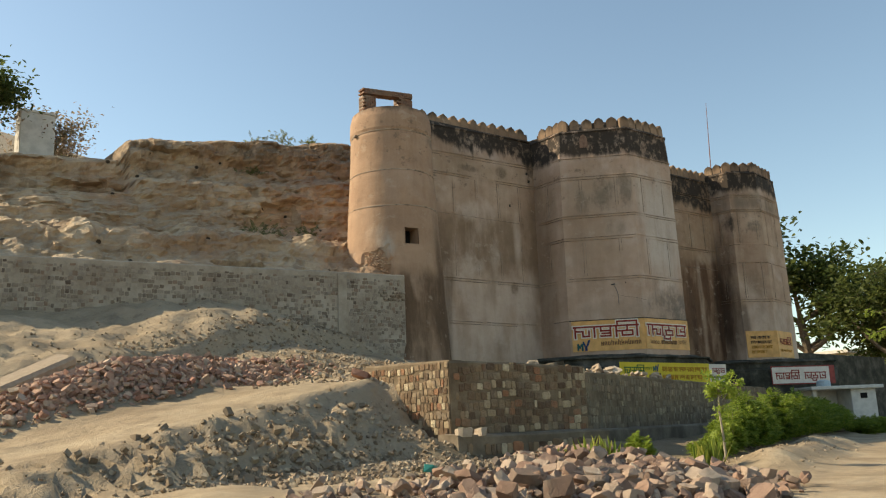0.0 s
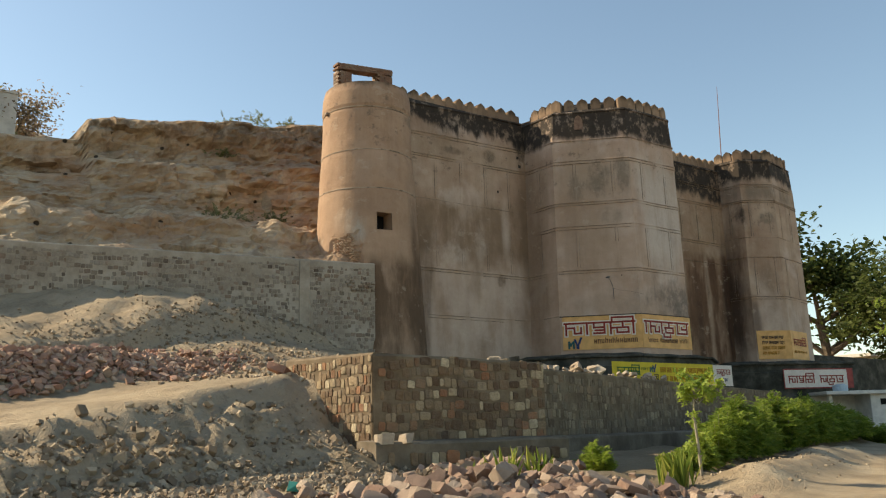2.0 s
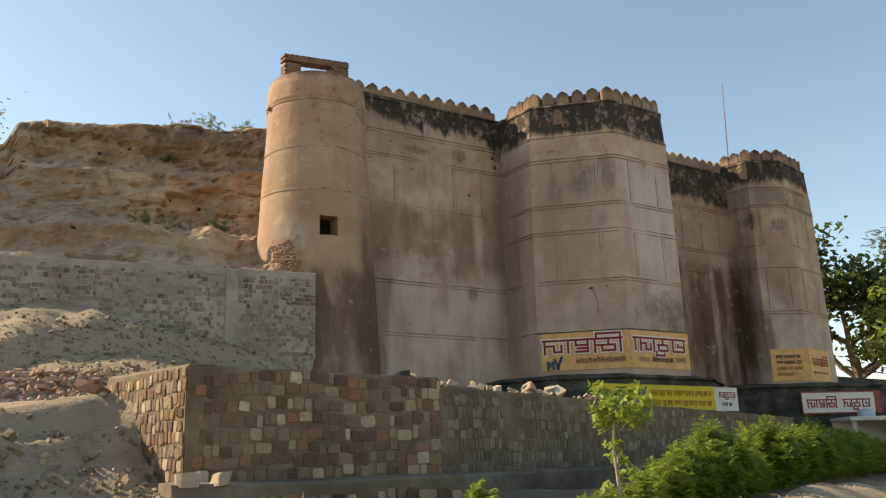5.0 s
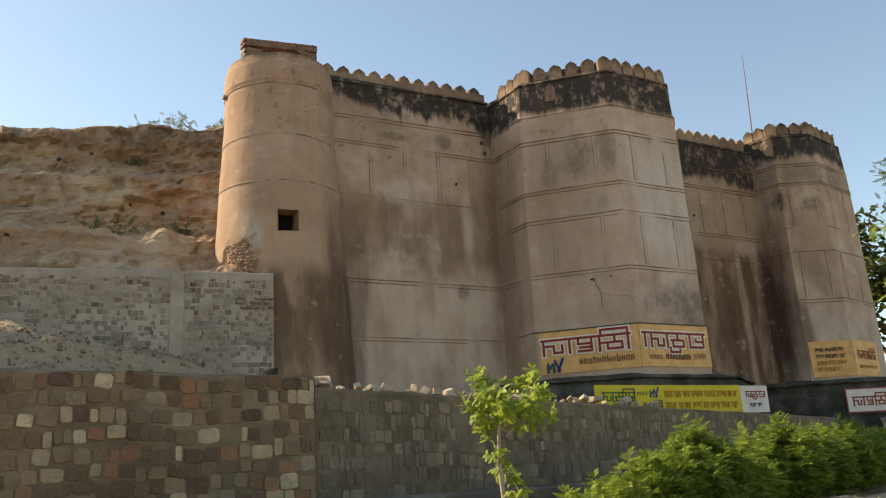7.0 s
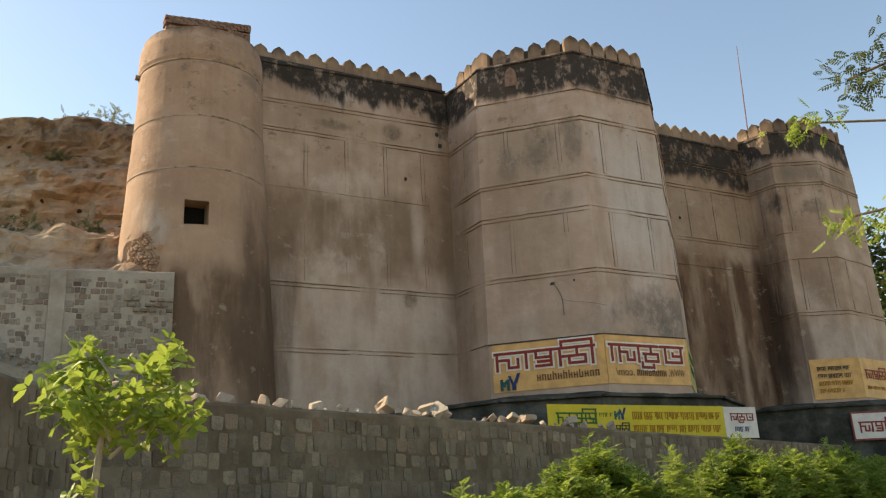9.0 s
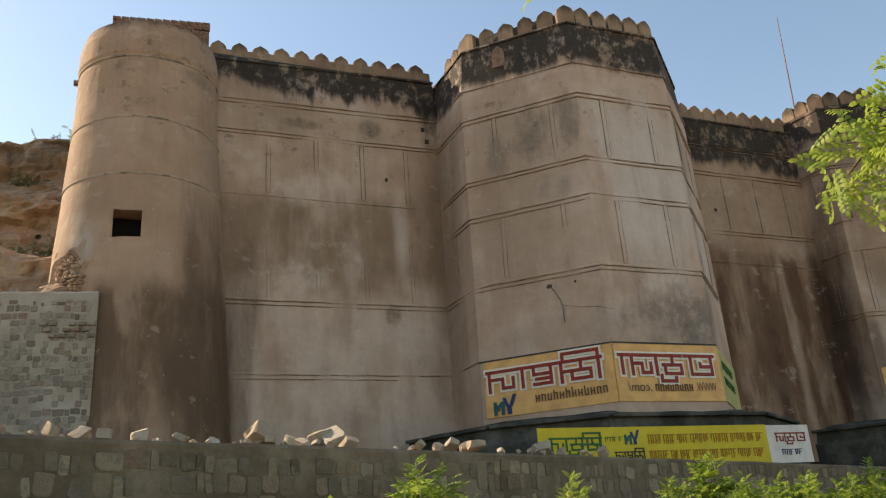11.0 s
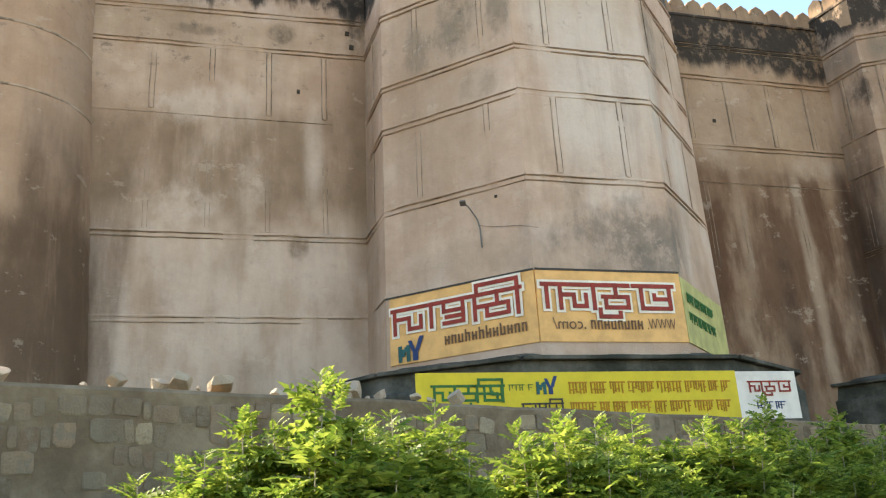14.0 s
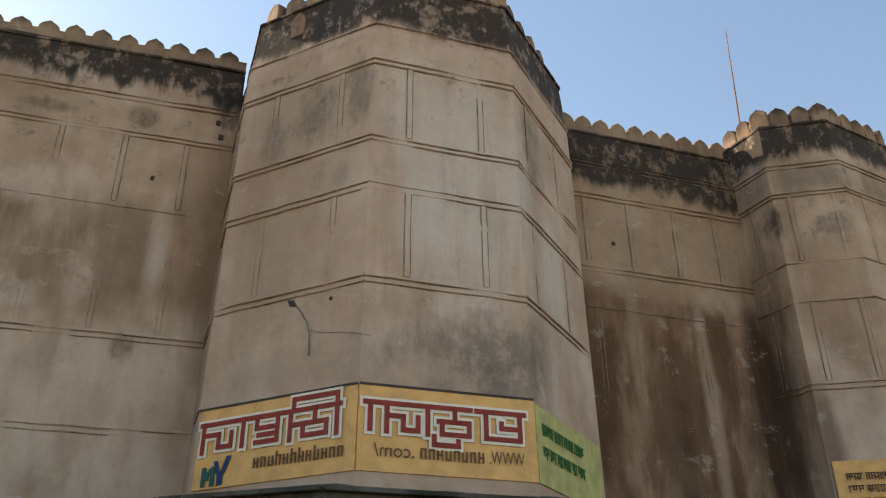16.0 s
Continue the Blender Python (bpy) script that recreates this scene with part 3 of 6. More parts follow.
def leaf_shapes(kind="simple"):
    """A few leaf meshes as arrays: one bent blade, or a sprig of leaflets along a stalk."""
    if kind == "simple":
        v = np.array([(0, 0, 0), (0.24, 0.3, 0.08), (0.22, 0.7, 0.06), (0, 1, -0.05), (-0.22, 0.7, 0.06), (-0.24, 0.3, 0.08)])
        return [(v, [(0, 1, 2, 3), (0, 3, 4, 5)])]
    vs, fs = [], []

    def leaflet(root, d, length, wide):
        b = len(vs)
        n = np.array((-d[1], d[0]))
        for f, w, z in ((0, 0, 0), (0.3, 0.8, 0.03), (0.7, 0.85, 0.0), (1, 0, -0.06), (0.7, -0.85, 0.0), (0.3, -0.8, 0.03)):
            p = np.array(root) + np.array(d) * f * length + n * w * wide / 2
            vs.append((p[0], p[1], z))
        fs.extend([(b, b + 1, b + 5), (b + 1, b + 2, b + 4, b + 5), (b + 2, b + 3, b + 4)])

    for k in range(5):
        for side in (-1, 1):
            leaflet((0, 0.14 + 0.17 * k), (side * 0.88, 0.47), 0.30 * (1 - 0.15 * abs(k - 2)), 0.15)
    leaflet((0, 0.9), (0, 1), 0.30, 0.15)
    b = len(vs)
    vs += [(-0.008, 0, 0), (0.008, 0, 0), (0, 0.92, 0)]
    fs.append((b, b + 1, b + 2))
    return [(np.array(vs), fs)]


def frond_shape():
    """A light feathery frond: a stalk with pairs of small leaflets that droop towards its tip."""
    vs, fs = [], []
    for k in range(5):
        y, ln = 0.10 + 0.18 * k, 0.36 * (1 - 0.15 * abs(k - 1.5))
        z = -0.06 * (y * 1.6) ** 2
        for side in (-1, 1):
            b = len(vs)
            vs += [(0, y, z), (side * ln * 0.55, y - 0.015, z + 0.03), (side * ln, y + ln * 0.45, z - 0.04), (side * ln * 0.4, y + ln * 0.55, z + 0.02)]
            fs.append((b, b + 1, b + 2, b + 3))
    b = len(vs)
    vs += [(-0.09, 0.95, -0.13), (0, 0.86, -0.12), (0.09, 0.95, -0.13), (0, 1.2, -0.2)]
    fs.append((b, b + 1, b + 2, b + 3))
    return [(np.array(vs), fs)]


def broad_shape():
    """Three rounded leaflets on one short stalk."""
    vs, fs = [], []
    for a in (-1.1, 0.0, 1.1):
        d, n = np.array((math.sin(a), math.cos(a), 0.0)), np.array((math.cos(a), -math.sin(a), 0.0))
        b = len(vs)
        for f, w, z in ((0.1, 0, 0), (0.4, 0.24, 0.05), (0.8, 0.2, 0.02), (1.0, 0, -0.06), (0.8, -0.2, 0.02), (0.4, -0.24, 0.05)):
            vs.append(tuple(d * f + n * w + np.array((0, 0, z))))
        fs += [(b, b + 1, b + 2, b + 3), (b, b + 3, b + 4, b + 5)]
    return [(np.array(vs), fs)]


SIMPLE, SPRIG, FROND, BROAD = leaf_shapes(), leaf_shapes("sprig"), frond_shape(), broad_shape()


def turn_at(p, size, up=0.3, r=rng):
    """A random pose for a leaf at p, its tip leaning up by that much."""
    d = Vector((r.gauss(0, 1), r.gauss(0, 1), r.gauss(0, 0.6) + up)).normalized()
    q = d.to_track_quat("Y", "Z").to_matrix().to_4x4()
    return Matrix.Translation(p) @ q @ pose(0, 0, 0, 0, r.uniform(-70, 70), 0) @ Matrix.Scale(size, 4)


# ---- ground ----


def to_xy(q, p):
    """From metres along the road and to its side into the world's x and y."""
    return QX * q - QY * p, QY * q + QX * p


def to_qp(x, y):
    return QX * x + QY * y, -QY * x + QX * y


def smooth(a, b, t):
    t = min(1.0, max(0.0, (t - a) / (b - a)))
    return t * t * (3 - 2 * t)


def along(table, q):
    for (q0, v0), (q1, v1) in zip(table, table[1:]):
        if q <= q1:
            return v0 + (v1 - v0) * max(0.0, min(1.0, (q - q0) / (q1 - q0)))
    return table[-1][1]


EDGE = [(-60, 12.0), (18.15, 12.55), (18.38, 10.5), (22.0, 8.6), (23.2, 11.1), (47.6, 9.45), (54, 9.1), (70, 9.0)]
CREST = [(-40, 0.1), (3, 0.35), (9.5, 0.95), (14, 1.85), (17.8, 2.42), (22, 2.95), (40, 2.8), (60, 2.4)]


def bumps(q, p):
    """Spoil heaps beside the road: the sandstone heap and the ridge of loose earth."""
    h = 0.22 * math.exp(-((q - 12.6) / 3.0) ** 2 - ((p - 4.1) / 1.8) ** 2)
    h += 0.16 * math.exp(-((q - 7.6) / 2.6) ** 2 - ((p - 5.9) / 1.4) ** 2)
    h += 0.2 * math.exp(-((q - 17.2) / 1.6) ** 2 - ((p - 6.6) / 1.3) ** 2)
    ridge = math.exp(-((p - 3.25 - 0.2 * math.sin(q * 0.9)) / 0.7) ** 2) * smooth(18.6, 21.5, q) * (1 - smooth(33, 39, q))
    h += ridge * (0.36 + 0.05 * math.sin(q * 1.3))
    h += 0.5 * math.exp(-((q - 17.5) / 0.9) ** 2 - ((p - 10.3) / 0.8) ** 2)
    return h


def ground_z(x, y, rough=True):
    q, p = to_qp(x, y)
    low = 0.42 * smooth(2.0, 7.0, p) - 0.3 * smooth(-3, -9, p) + bumps(q, p)
    crest = along(CREST, q)
    high = crest + (0.30 * max(0.0, p - 17) - 0.13 * max(0.0, min(p, 20.7) - 17) * (1 - smooth(20.7, 21.3, p))) * smooth(-25, 10, q) + 0.10 * max(0.0, p - 11) * smooth(19, 26, q)
    high += 0.35 * math.exp(-((q - 23.5) / 3.6) ** 2 - ((p - 22.2) / 1.8) ** 2)
    high += 0.8 * math.exp(-((q - 16.0) / 4.4) ** 2 - ((p - 18.6) / 1.2) ** 2)
    qe = q - 0.24 * min(3.0, max(0.0, p - 10.1)) * (1 - smooth(19, 20, q))
    e = along(EDGE, qe)
    wide = 0.22 + 2.05 * (1 - smooth(18.12, 18.36, qe))
    ramp = min(1.0, max(0.0, (p - e + wide) / wide))
    t = ramp + (smooth(0, 1, ramp) - ramp) * smooth(18.12, 18.36, qe)
    z = low + (max(high, low) - low) * t
    if rough:
        far = 1.0 - smooth(60, 90, abs(q - 20))
        n = noise.fractal(Vector((x * 0.55, y * 0.55, 1.7)), 1.0, 2.1, 5)
        road = 0.25 + 0.75 * smooth(2.2, 4.5, p)
        z += 0.22 * smooth(19.5, 21, p) * (1 - smooth(25, 30, p)) * noise.fractal(Vector((x * 0.9, y * 0.9, 6.2)), 0.8, 2.2, 5) * smooth(0.9, 1.0, t) * far
        z += ((0.09 + 0.07 * smooth(2.6, 3.6, p) * (1 - smooth(9, 10, p))) * n * road + (0.44 - 0.2 * smooth(15.5, 17, q)) * noise.fractal(Vector((x * 1.6, y * 1.6, 4)), 0.7, 2.1, 5) * smooth(0.02, 0.4, t) * (1 - smooth(0.8, 1.0, t))) * far
    return z


def spread(lo, hi, step, reach, growth=1.35):
    mid = list(np.arange(lo, hi + step / 2, step))
    out, s, v = [], step, hi
    while v < reach:
        s *= growth
        v += s
        out.append(v)
    back, s, v = [], step, lo
    while v > -reach:
        s *= growth
        v -= s
        back.append(v)
    return list(reversed(back)) + mid + out


def build_ground():
    qs, ps = spread(-2, 56, 0.22, 2200), spread(-3, 30, 0.2, 2200)
    verts = []
    for p in ps:
        for q in qs:
            x, y = to_xy(q, p)
            verts.append((x, y, ground_z(x, y)))
    w = len(qs)
    faces = [(j * w + i, j * w + i + 1, (j + 1) * w + i + 1, (j + 1) * w + i) for j in range(len(ps) - 1) for i in range(w - 1)]
    me = bpy.data.meshes.new("ground")
    me.from_pydata(verts, [], faces)
    me.update()
    ob = part_mesh("ground", me, M_GROUND, smooth=True)
    return tagged(ob, "pale dusty bare earth with a track and slopes", "ground", kind="structure")


ground = build_ground()


# ---- the eroded mound behind the retaining wall ----
RW0, RW1 = Vector((-14.0, 36.9)), Vector((21.42, 31.08))     # face of the retaining wall


def rw_y(x):
    return RW0.y + (x - RW0.x) / (RW1.x - RW0.x) * (RW1.y - RW0.y)


def build_mound():
    prof = [(0.25, 7.6), (0.45, 8.0), (1.3, 8.35), (2.2, 9.0), (2.9, 9.9), (3.6, 10.25), (4.6, 10.4), (5.4, 10.55), (5.9, 11.0),
            (6.6, 11.9), (7.2, 13.2), (7.6, 14.2), (8.3, 14.55), (8.9, 14.75), (9.25, 15.3), (9.5, 16.2), (9.7, 17.2), (10.1, 17.45), (11.5, 17.5), (16, 17.6), (40, 17.4)]
    rows = []
    for (d0, z0), (d1, z1) in zip(prof, prof[1:]):
        steps = max(1, int(math.hypot(min(d1 - d0, 2), z1 - z0) / 0.14))
        rows += [(d0 + (d1 - d0) * k / steps, z0 + (z1 - z0) * k / steps) for k in range(steps)]
    rows.append(prof[-1])
    xs = list(np.arange(-16, 24.6, 0.16))
    verts = []
    for d, z in rows:
        for x in xs:
            top = along([(-16, -2.9), (6, -2.6), (11.9, -2.2), (12.35, -1.05), (19, -0.4), (24, 0.2)], x)
            k = smooth(10.6, 17, z)
            zz = z + top * k
            y = rw_y(x) + d
            pull = smooth(0.3, 1.6, d)
            n1 = noise.fractal(Vector((x * 0.28, y * 0.3, zz * 0.5)), 1.0, 2.0, 5)
            n2 = noise.fractal(Vector((x * 0.7, 3.3, zz * 1.6)), 0.9, 2.1, 4)
            warp = Vector((x + 0.35 * n1, 0, zz + 0.18 * n2))
            blocks = 0.42 * noise.cell(Vector((warp.x * 0.45, 1.5, warp.z * 0.95))) + 0.26 * noise.cell(Vector((warp.x * 1.1, 4.5, warp.z * 2.3))) + 0.12 * noise.cell(Vector((warp.x * 2.6, 7.5, warp.z * 5.0)))
            steep = smooth(10.6, 11.2, z) * (1 - smooth(16.9, 17.3, z))
            soft = 1 - steep
            y += (0.6 * n1 + 0.1 * n2 + 0.6 * blocks * steep + 0.35 * blocks * soft) * pull * (1 - smooth(12, 16, d))
            zz += (0.22 * soft + 0.06) * noise.fractal(Vector((x * 0.6, y * 0.6, 9)), 0.9, 2.0, 5) * pull * (1 - 0.8 * smooth(16.5, 17.3, z))
            zz -= 0.25 * soft * blocks * pull * (1 - smooth(16.5, 17.3, z))
            y += 0.16 * noise.fractal(Vector((x * 1.9, 5.5, zz * 3.2)), 0.8, 2.2, 4) * pull * (1 - smooth(12, 16, d))
            if x > 20.9:
                y = max(y, 32.2 + (x - 20.9) * 0.4)
            verts.append((x, y, zz))
    w = len(xs)
    faces = [(j * w + i, j * w + i + 1, (j + 1) * w + i + 1, (j + 1) * w + i) for j in range(len(rows) - 1) for i in range(w - 1)]
    me = bpy.data.meshes.new("earth_mound")
    me.from_pydata(verts, [], faces)
    me.update()
    return tagged(part_mesh("earth_mound", me, M_CLIFF), "tall eroded mound of brown earth and decayed brickwork", "mound", kind="structure")


mound = build_mound()


# ---- fort walls ----
def face_at(pts, seg, f, z, ztop, batter, centre):
    """A point of a battered wall face, and the outward normal in plan."""
    a, b = Vector(pts[seg]), Vector(pts[seg + 1])
    p = a.lerp(b, f)
    d = (b - a).normalized()
    n = Vector((d.y, -d.x))
    out = (ztop - z) * batter - 0.2 * smooth(ztop - 0.32, ztop - 0.12, z) - 0.07 * max(0.0, z - 14.9)
    if centre is not None:
        c = Vector(centre)
        p = c + (p - c) * (1 + out / 4.0)
    else:
        p = p + n * out
    return p, n


def loft_wall(name, pts, z0, z1, batter, centre, back, material, parent, label=""):
    """A battered wall body over a row of plan points, closed at the back and on top."""
    bm = bmesh.new()
    cols = []
    for s in range(len(pts) - 1):
        steps = max(2, int((Vector(pts[s + 1]) - Vector(pts[s])).length / 0.3))
        cols += [(s, k / steps, k == 0) for k in range(steps)]
    cols.append((len(pts) - 2, 1.0, True))
    nz = int((z1 - z0) / 0.3)
    grid = []
    levels = [z0 + (z1 - 0.34 - z0) * i / nz for i in range(nz + 1)] + [z1 - 0.12, z1]
    for z in levels:
        row = []
        for s, f, corner in cols:
            p, n = face_at(pts, s, f, z, z1, batter, centre)
            w = 0.008 * noise.fractal(Vector((p.x * 0.9, p.y * 0.9, z * 0.9)), 1.0, 2.0, 4)
            w += 0.008 * noise.noise(Vector((p.x * 0.25, p.y * 0.25, z * 0.25)))
            p = p + n * w
            row.append(bm.verts.new((p.x, p.y, z)))
        grid.append(row)
    for a, b in zip(grid, grid[1:]):
        for i in range(len(cols) - 1):
            bm.faces.new((a[i], a[i + 1], b[i + 1], b[i]))
    top = [bm.verts.new((x, y, z1)) for x, y in back]
    low = [bm.verts.new((x, y, z0)) for x, y in back]
    bm.faces.new(grid[-1] + top)
    bm.faces.new([grid[0][-1], low[0], top[0]] + [r[-1] for r in reversed(grid[1:])])
    bm.faces.new([top[-1], low[-1]] + [r[0] for r in grid])
    for i in range(len(back) - 1):
        bm.faces.new((top[i], low[i], low[i + 1], top[i + 1]))
    bmesh.ops.recalc_face_normals(bm, faces=bm.faces)
    return part(name, bm, material, parent, label)


def merlon_mesh():
    """An upright merlon with a domed, slightly pointed head, 0.54 wide, facing -y; its foot goes into the parapet."""
    prof = [(-0.28, -0.3), (-0.285, 0.12), (-0.275, 0.20)]
    for k in range(1, 8):
        a = math.pi * k / 8
        prof.append((-0.275 * math.cos(a), 0.20 + 0.23 * math.sin(a) + (0.05 if k == 4 else 0)))
    prof += [(0.275, 0.20), (0.285, 0.12), (0.28, -0.3)]
    bm = bmesh.new()
    rings = []
    for y, s in ((-0.04, 0.88), (0.0, 0.98), (0.05, 1.0), (0.28, 1.0), (0.36, 0.9)):
        rings.append([bm.verts.new((x * s, y, z * (0.5 + 0.5 * s))) for x, z in prof])
    for a, b in zip(rings, rings[1:]):
        for i in range(len(prof)):
            bm.faces.new((a[i], b[i], b[(i + 1) % len(prof)], a[(i + 1) % len(prof)]))
    bm.faces.new(rings[0])
    bm.faces.new(list(reversed(rings[-1])))
    bmesh.ops.recalc_face_normals(bm, faces=bm.faces)
    me = bpy.data.meshes.new("merlon")
    bm.to_mesh(me)
    bm.free()
    me.materials.append(M_MERLON)
    return me


MERLON = merlon_mesh()


class Rampart:
    """A stretch of fort wall with its mouldings, strips and merlons."""

    def __init__(self, name, pts, z0, ztop, batter, centre, back, material, label, category, tilt=0.0):
        self.pts, self.ztop, self.batter, self.centre, self.material, self.tilt = pts, ztop, batter, centre, material, tilt
        self.thing = empty(name, label, category, "fort walls")
        loft_wall("wall_body", pts, z0, ztop, batter, centre, back, material, self.thing)

    def at(self, seg, f, z):
        return face_at(self.pts, seg, f, z, self.ztop, self.batter, self.centre)

    def rise(self, f, z):
        """How far the top courses climb along the wall."""
        return self.tilt * (f - 0.5) * smooth(12.5, 16.5, z)

    def run(self, name, z, section, material, segs=None, wear=0.0):
        """A bar of the given section (out, up) that runs along the faces at one height."""
        segs = range(len(self.pts) - 1) if segs is None else segs
        bm = bmesh.new()
        size = len(section)
        for s in segs:
            n_steps = max(3, int((Vector(self.pts[s + 1]) - Vector(self.pts[s])).length / 0.22))
            prev = None
            for k in range(n_steps + 1):
                f = k / n_steps
                p, n = self.at(s, f, z)
                w = 0.016 * noise.noise(Vector((p.x * 1.7, p.y * 1.7, z))) + self.rise(f, z)
                worn = 1.0 - wear * smooth(0.05, 0.4, noise.noise(Vector((p.x * 0.9, p.y * 0.9, z * 2))))
                ring = [bm.verts.new((p.x + n.x * o * (worn if o > 0 else 1), p.y + n.y * o * (worn if o > 0 else 1), z + h + w)) for o, h in section]
                if prev:
                    for i in range(size):
                        bm.faces.new((prev[i], ring[i], ring[(i + 1) % size], prev[(i + 1) % size]))
                else:
                    bm.faces.new(list(reversed(ring)))
                prev = ring
            bm.faces.new(prev)
        bmesh.ops.recalc_face_normals(bm, faces=bm.faces)
        return part(name, bm, material, self.thing)

    def course(self, z, high=0.055, deep=0.045, segs=None, seam=0.022):
        """A thin worn moulding with a dark joint below it."""
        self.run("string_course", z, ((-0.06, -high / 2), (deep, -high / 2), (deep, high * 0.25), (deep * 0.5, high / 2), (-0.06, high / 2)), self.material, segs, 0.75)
        self.run("seam", z - high / 2 - seam / 2, ((-0.05, -seam / 2), (0.012, -seam / 2), (0.012, seam / 2), (-0.05, seam / 2)), M_SEAM, segs, 1.3)

    def double(self, z, gap=0.15, segs=None):
        self.course(z, 0.055, 0.05, segs)
        self.course(z - gap, 0.05, 0.04, segs)

    def upright(self, name, seg, f, z0, z1, section, material, wear=0.75):
        """A bar of the given section (along, out) that runs up a face."""
        bm = bmesh.new()
        prev = None
        steps = max(3, int((z1 - z0) / 0.25))
        a, b = Vector(self.pts[seg]), Vector(self.pts[seg + 1])
        d = (b - a).normalized()
        size = len(section)
        for k in range(steps + 1):
            z = z0 + (z1 - z0) * k / steps
            p, n = self.at(seg, f, z)
            w = 0.014 * noise.noise(Vector((p.x * 3, p.y * 3, z * 1.4)))
            worn = 1.0 - wear * smooth(0.05, 0.4, noise.noise(Vector((p.x * 0.9 + 5, p.y * 0.9, z * 1.3))))
            ring = [bm.verts.new((p.x + d.x * (s + w) + n.x * o * (worn if o > 0 else 1), p.y + d.y * (s + w) + n.y * o * (worn if o > 0 else 1), z)) for s, o in section]
            if prev:
                for i in range(size):
                    bm.faces.new((prev[i], prev[(i + 1) % size], ring[(i + 1) % size], ring[i]))
            else:
                bm.faces.new(list(reversed(ring)))
            prev = ring
        bm.faces.new(prev)
        bmesh.ops.recalc_face_normals(bm, faces=bm.faces)
        return part(name, bm, material, self.thing)

    def strip(self, seg, f, z0, z1, wide=0.11, deep=0.03, seam=0.022):
        """A flat raised strip that parts two panels, with dark joints beside it."""
        h = wide / 2
        self.upright("panel_strip", seg, f, z0, z1, ((-h, -0.05), (h, -0.05), (h, deep * 0.6), (h - 0.02, deep), (-h + 0.02, deep), (-h, deep * 0.6)), self.material)
        for s in (-h - seam / 2, h + seam / 2):
            self.upright("seam", seg, f, z0 + 0.02, z1 - 0.02, ((s - seam / 2, -0.05), (s + seam / 2, -0.05), (s + seam / 2, 0.012), (s - seam / 2, 0.012)), M_SEAM, 1.3)

    def parapet(self):
        """The low set-back wall between the merlons and the ledge at its foot."""
        z = self.ztop
        self.run("parapet_band", z, ((-0.32, -0.25), (0.03, -0.25), (0.025, 0.05), (0.0, 0.17), (-0.32, 0.17)), M_MERLON if self.centre is None else self.material)
        self.run("cornice", z - 0.34, ((-0.06, -0.05), (0.055, -0.05), (0.06, 0.0), (0.0, 0.06), (-0.06, 0.06)), self.material, None, 0.5)

    def merlons(self, seg, places, corner=None):
        """Merlons at the given shares of one face; the first may stand astride the corner."""
        def heading(s):
            a, b = Vector(self.pts[s]), Vector(self.pts[s + 1])
            return math.atan2(b.y - a.y, b.x - a.x)
        for k, f in enumerate(places):
            p, _ = self.at(seg, f, self.ztop)
            ang = (heading(seg) + heading(corner)) / 2 if corner is not None and k == 0 else heading(seg)
            ob = part_mesh("merlon", MERLON, None, self.thing)
            ob.matrix_basis = pose(p.x, p.y, self.ztop + self.rise(f, self.ztop), rng.uniform(-2, 2), rng.uniform(-3, 3), math.degrees(ang) + rng.uniform(-3, 3)) @ Matrix.Diagonal((rng.uniform(0.93, 1.05), 1, rng.uniform(0.93, 1.06), 1))


WALL_TOP = 17.02


def weep_hole(r, seg, f, z, wide, high, arch=False, material=None):
    """A small hole or an arched bare patch in a rampart face."""
    p, n = r.at(seg, f, z)
    a, b = Vector(r.pts[seg]), Vector(r.pts[seg + 1])
    d = (b - a).normalized()
    prof = [(-0.5, 0), (0.5, 0), (0.5, 0.6), (0.35, 0.85), (0, 1.0), (-0.35, 0.85), (-0.5, 0.6)] if arch else [(-0.5, 0.05), (0.4, 0), (0.5, 0.9), (-0.4, 1.0)]
    bm = bmesh.new()
    rows = []
    for o in (0.03, -0.1):
        rows.append([bm.verts.new((p.x + d.x * u * wide + n.x * o, p.y + d.y * u * wide + n.y * o, z + v * high)) for u, v in prof])
    bm.faces.new(rows[0])
    for i in range(len(prof)):
        k = (i + 1) % len(prof)
        bm.faces.new((rows[0][i], rows[1][i], rows[1][k], rows[0][k]))
    part("arched_patch" if arch else "weep_hole", bm, material or M_DARK, r.thing)


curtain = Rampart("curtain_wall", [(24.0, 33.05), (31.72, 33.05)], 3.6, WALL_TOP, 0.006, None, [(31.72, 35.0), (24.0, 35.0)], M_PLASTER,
                  "tall plastered fort curtain wall with black mould under its merlons", "fort wall", 0.24)
curtain.parapet()
for z in (15.22, 15.08, 14.10, 13.98):
    curtain.course(z)
curtain.course(11.9, 0.04, 0.02, seam=0.015)
curtain.double(8.6, 0.13)
curtain.double(6.42, 0.13)
for f in (0.257, 0.452, 0.647, 0.842):
    curtain.strip(0, f, 12.0, 13.94)
    curtain.strip(0, f, 8.66, 10.6, 0.1, 0.014, 0.012)
curtain.merlons(0, [0.06 + 0.0877 * k for k in range(11)])

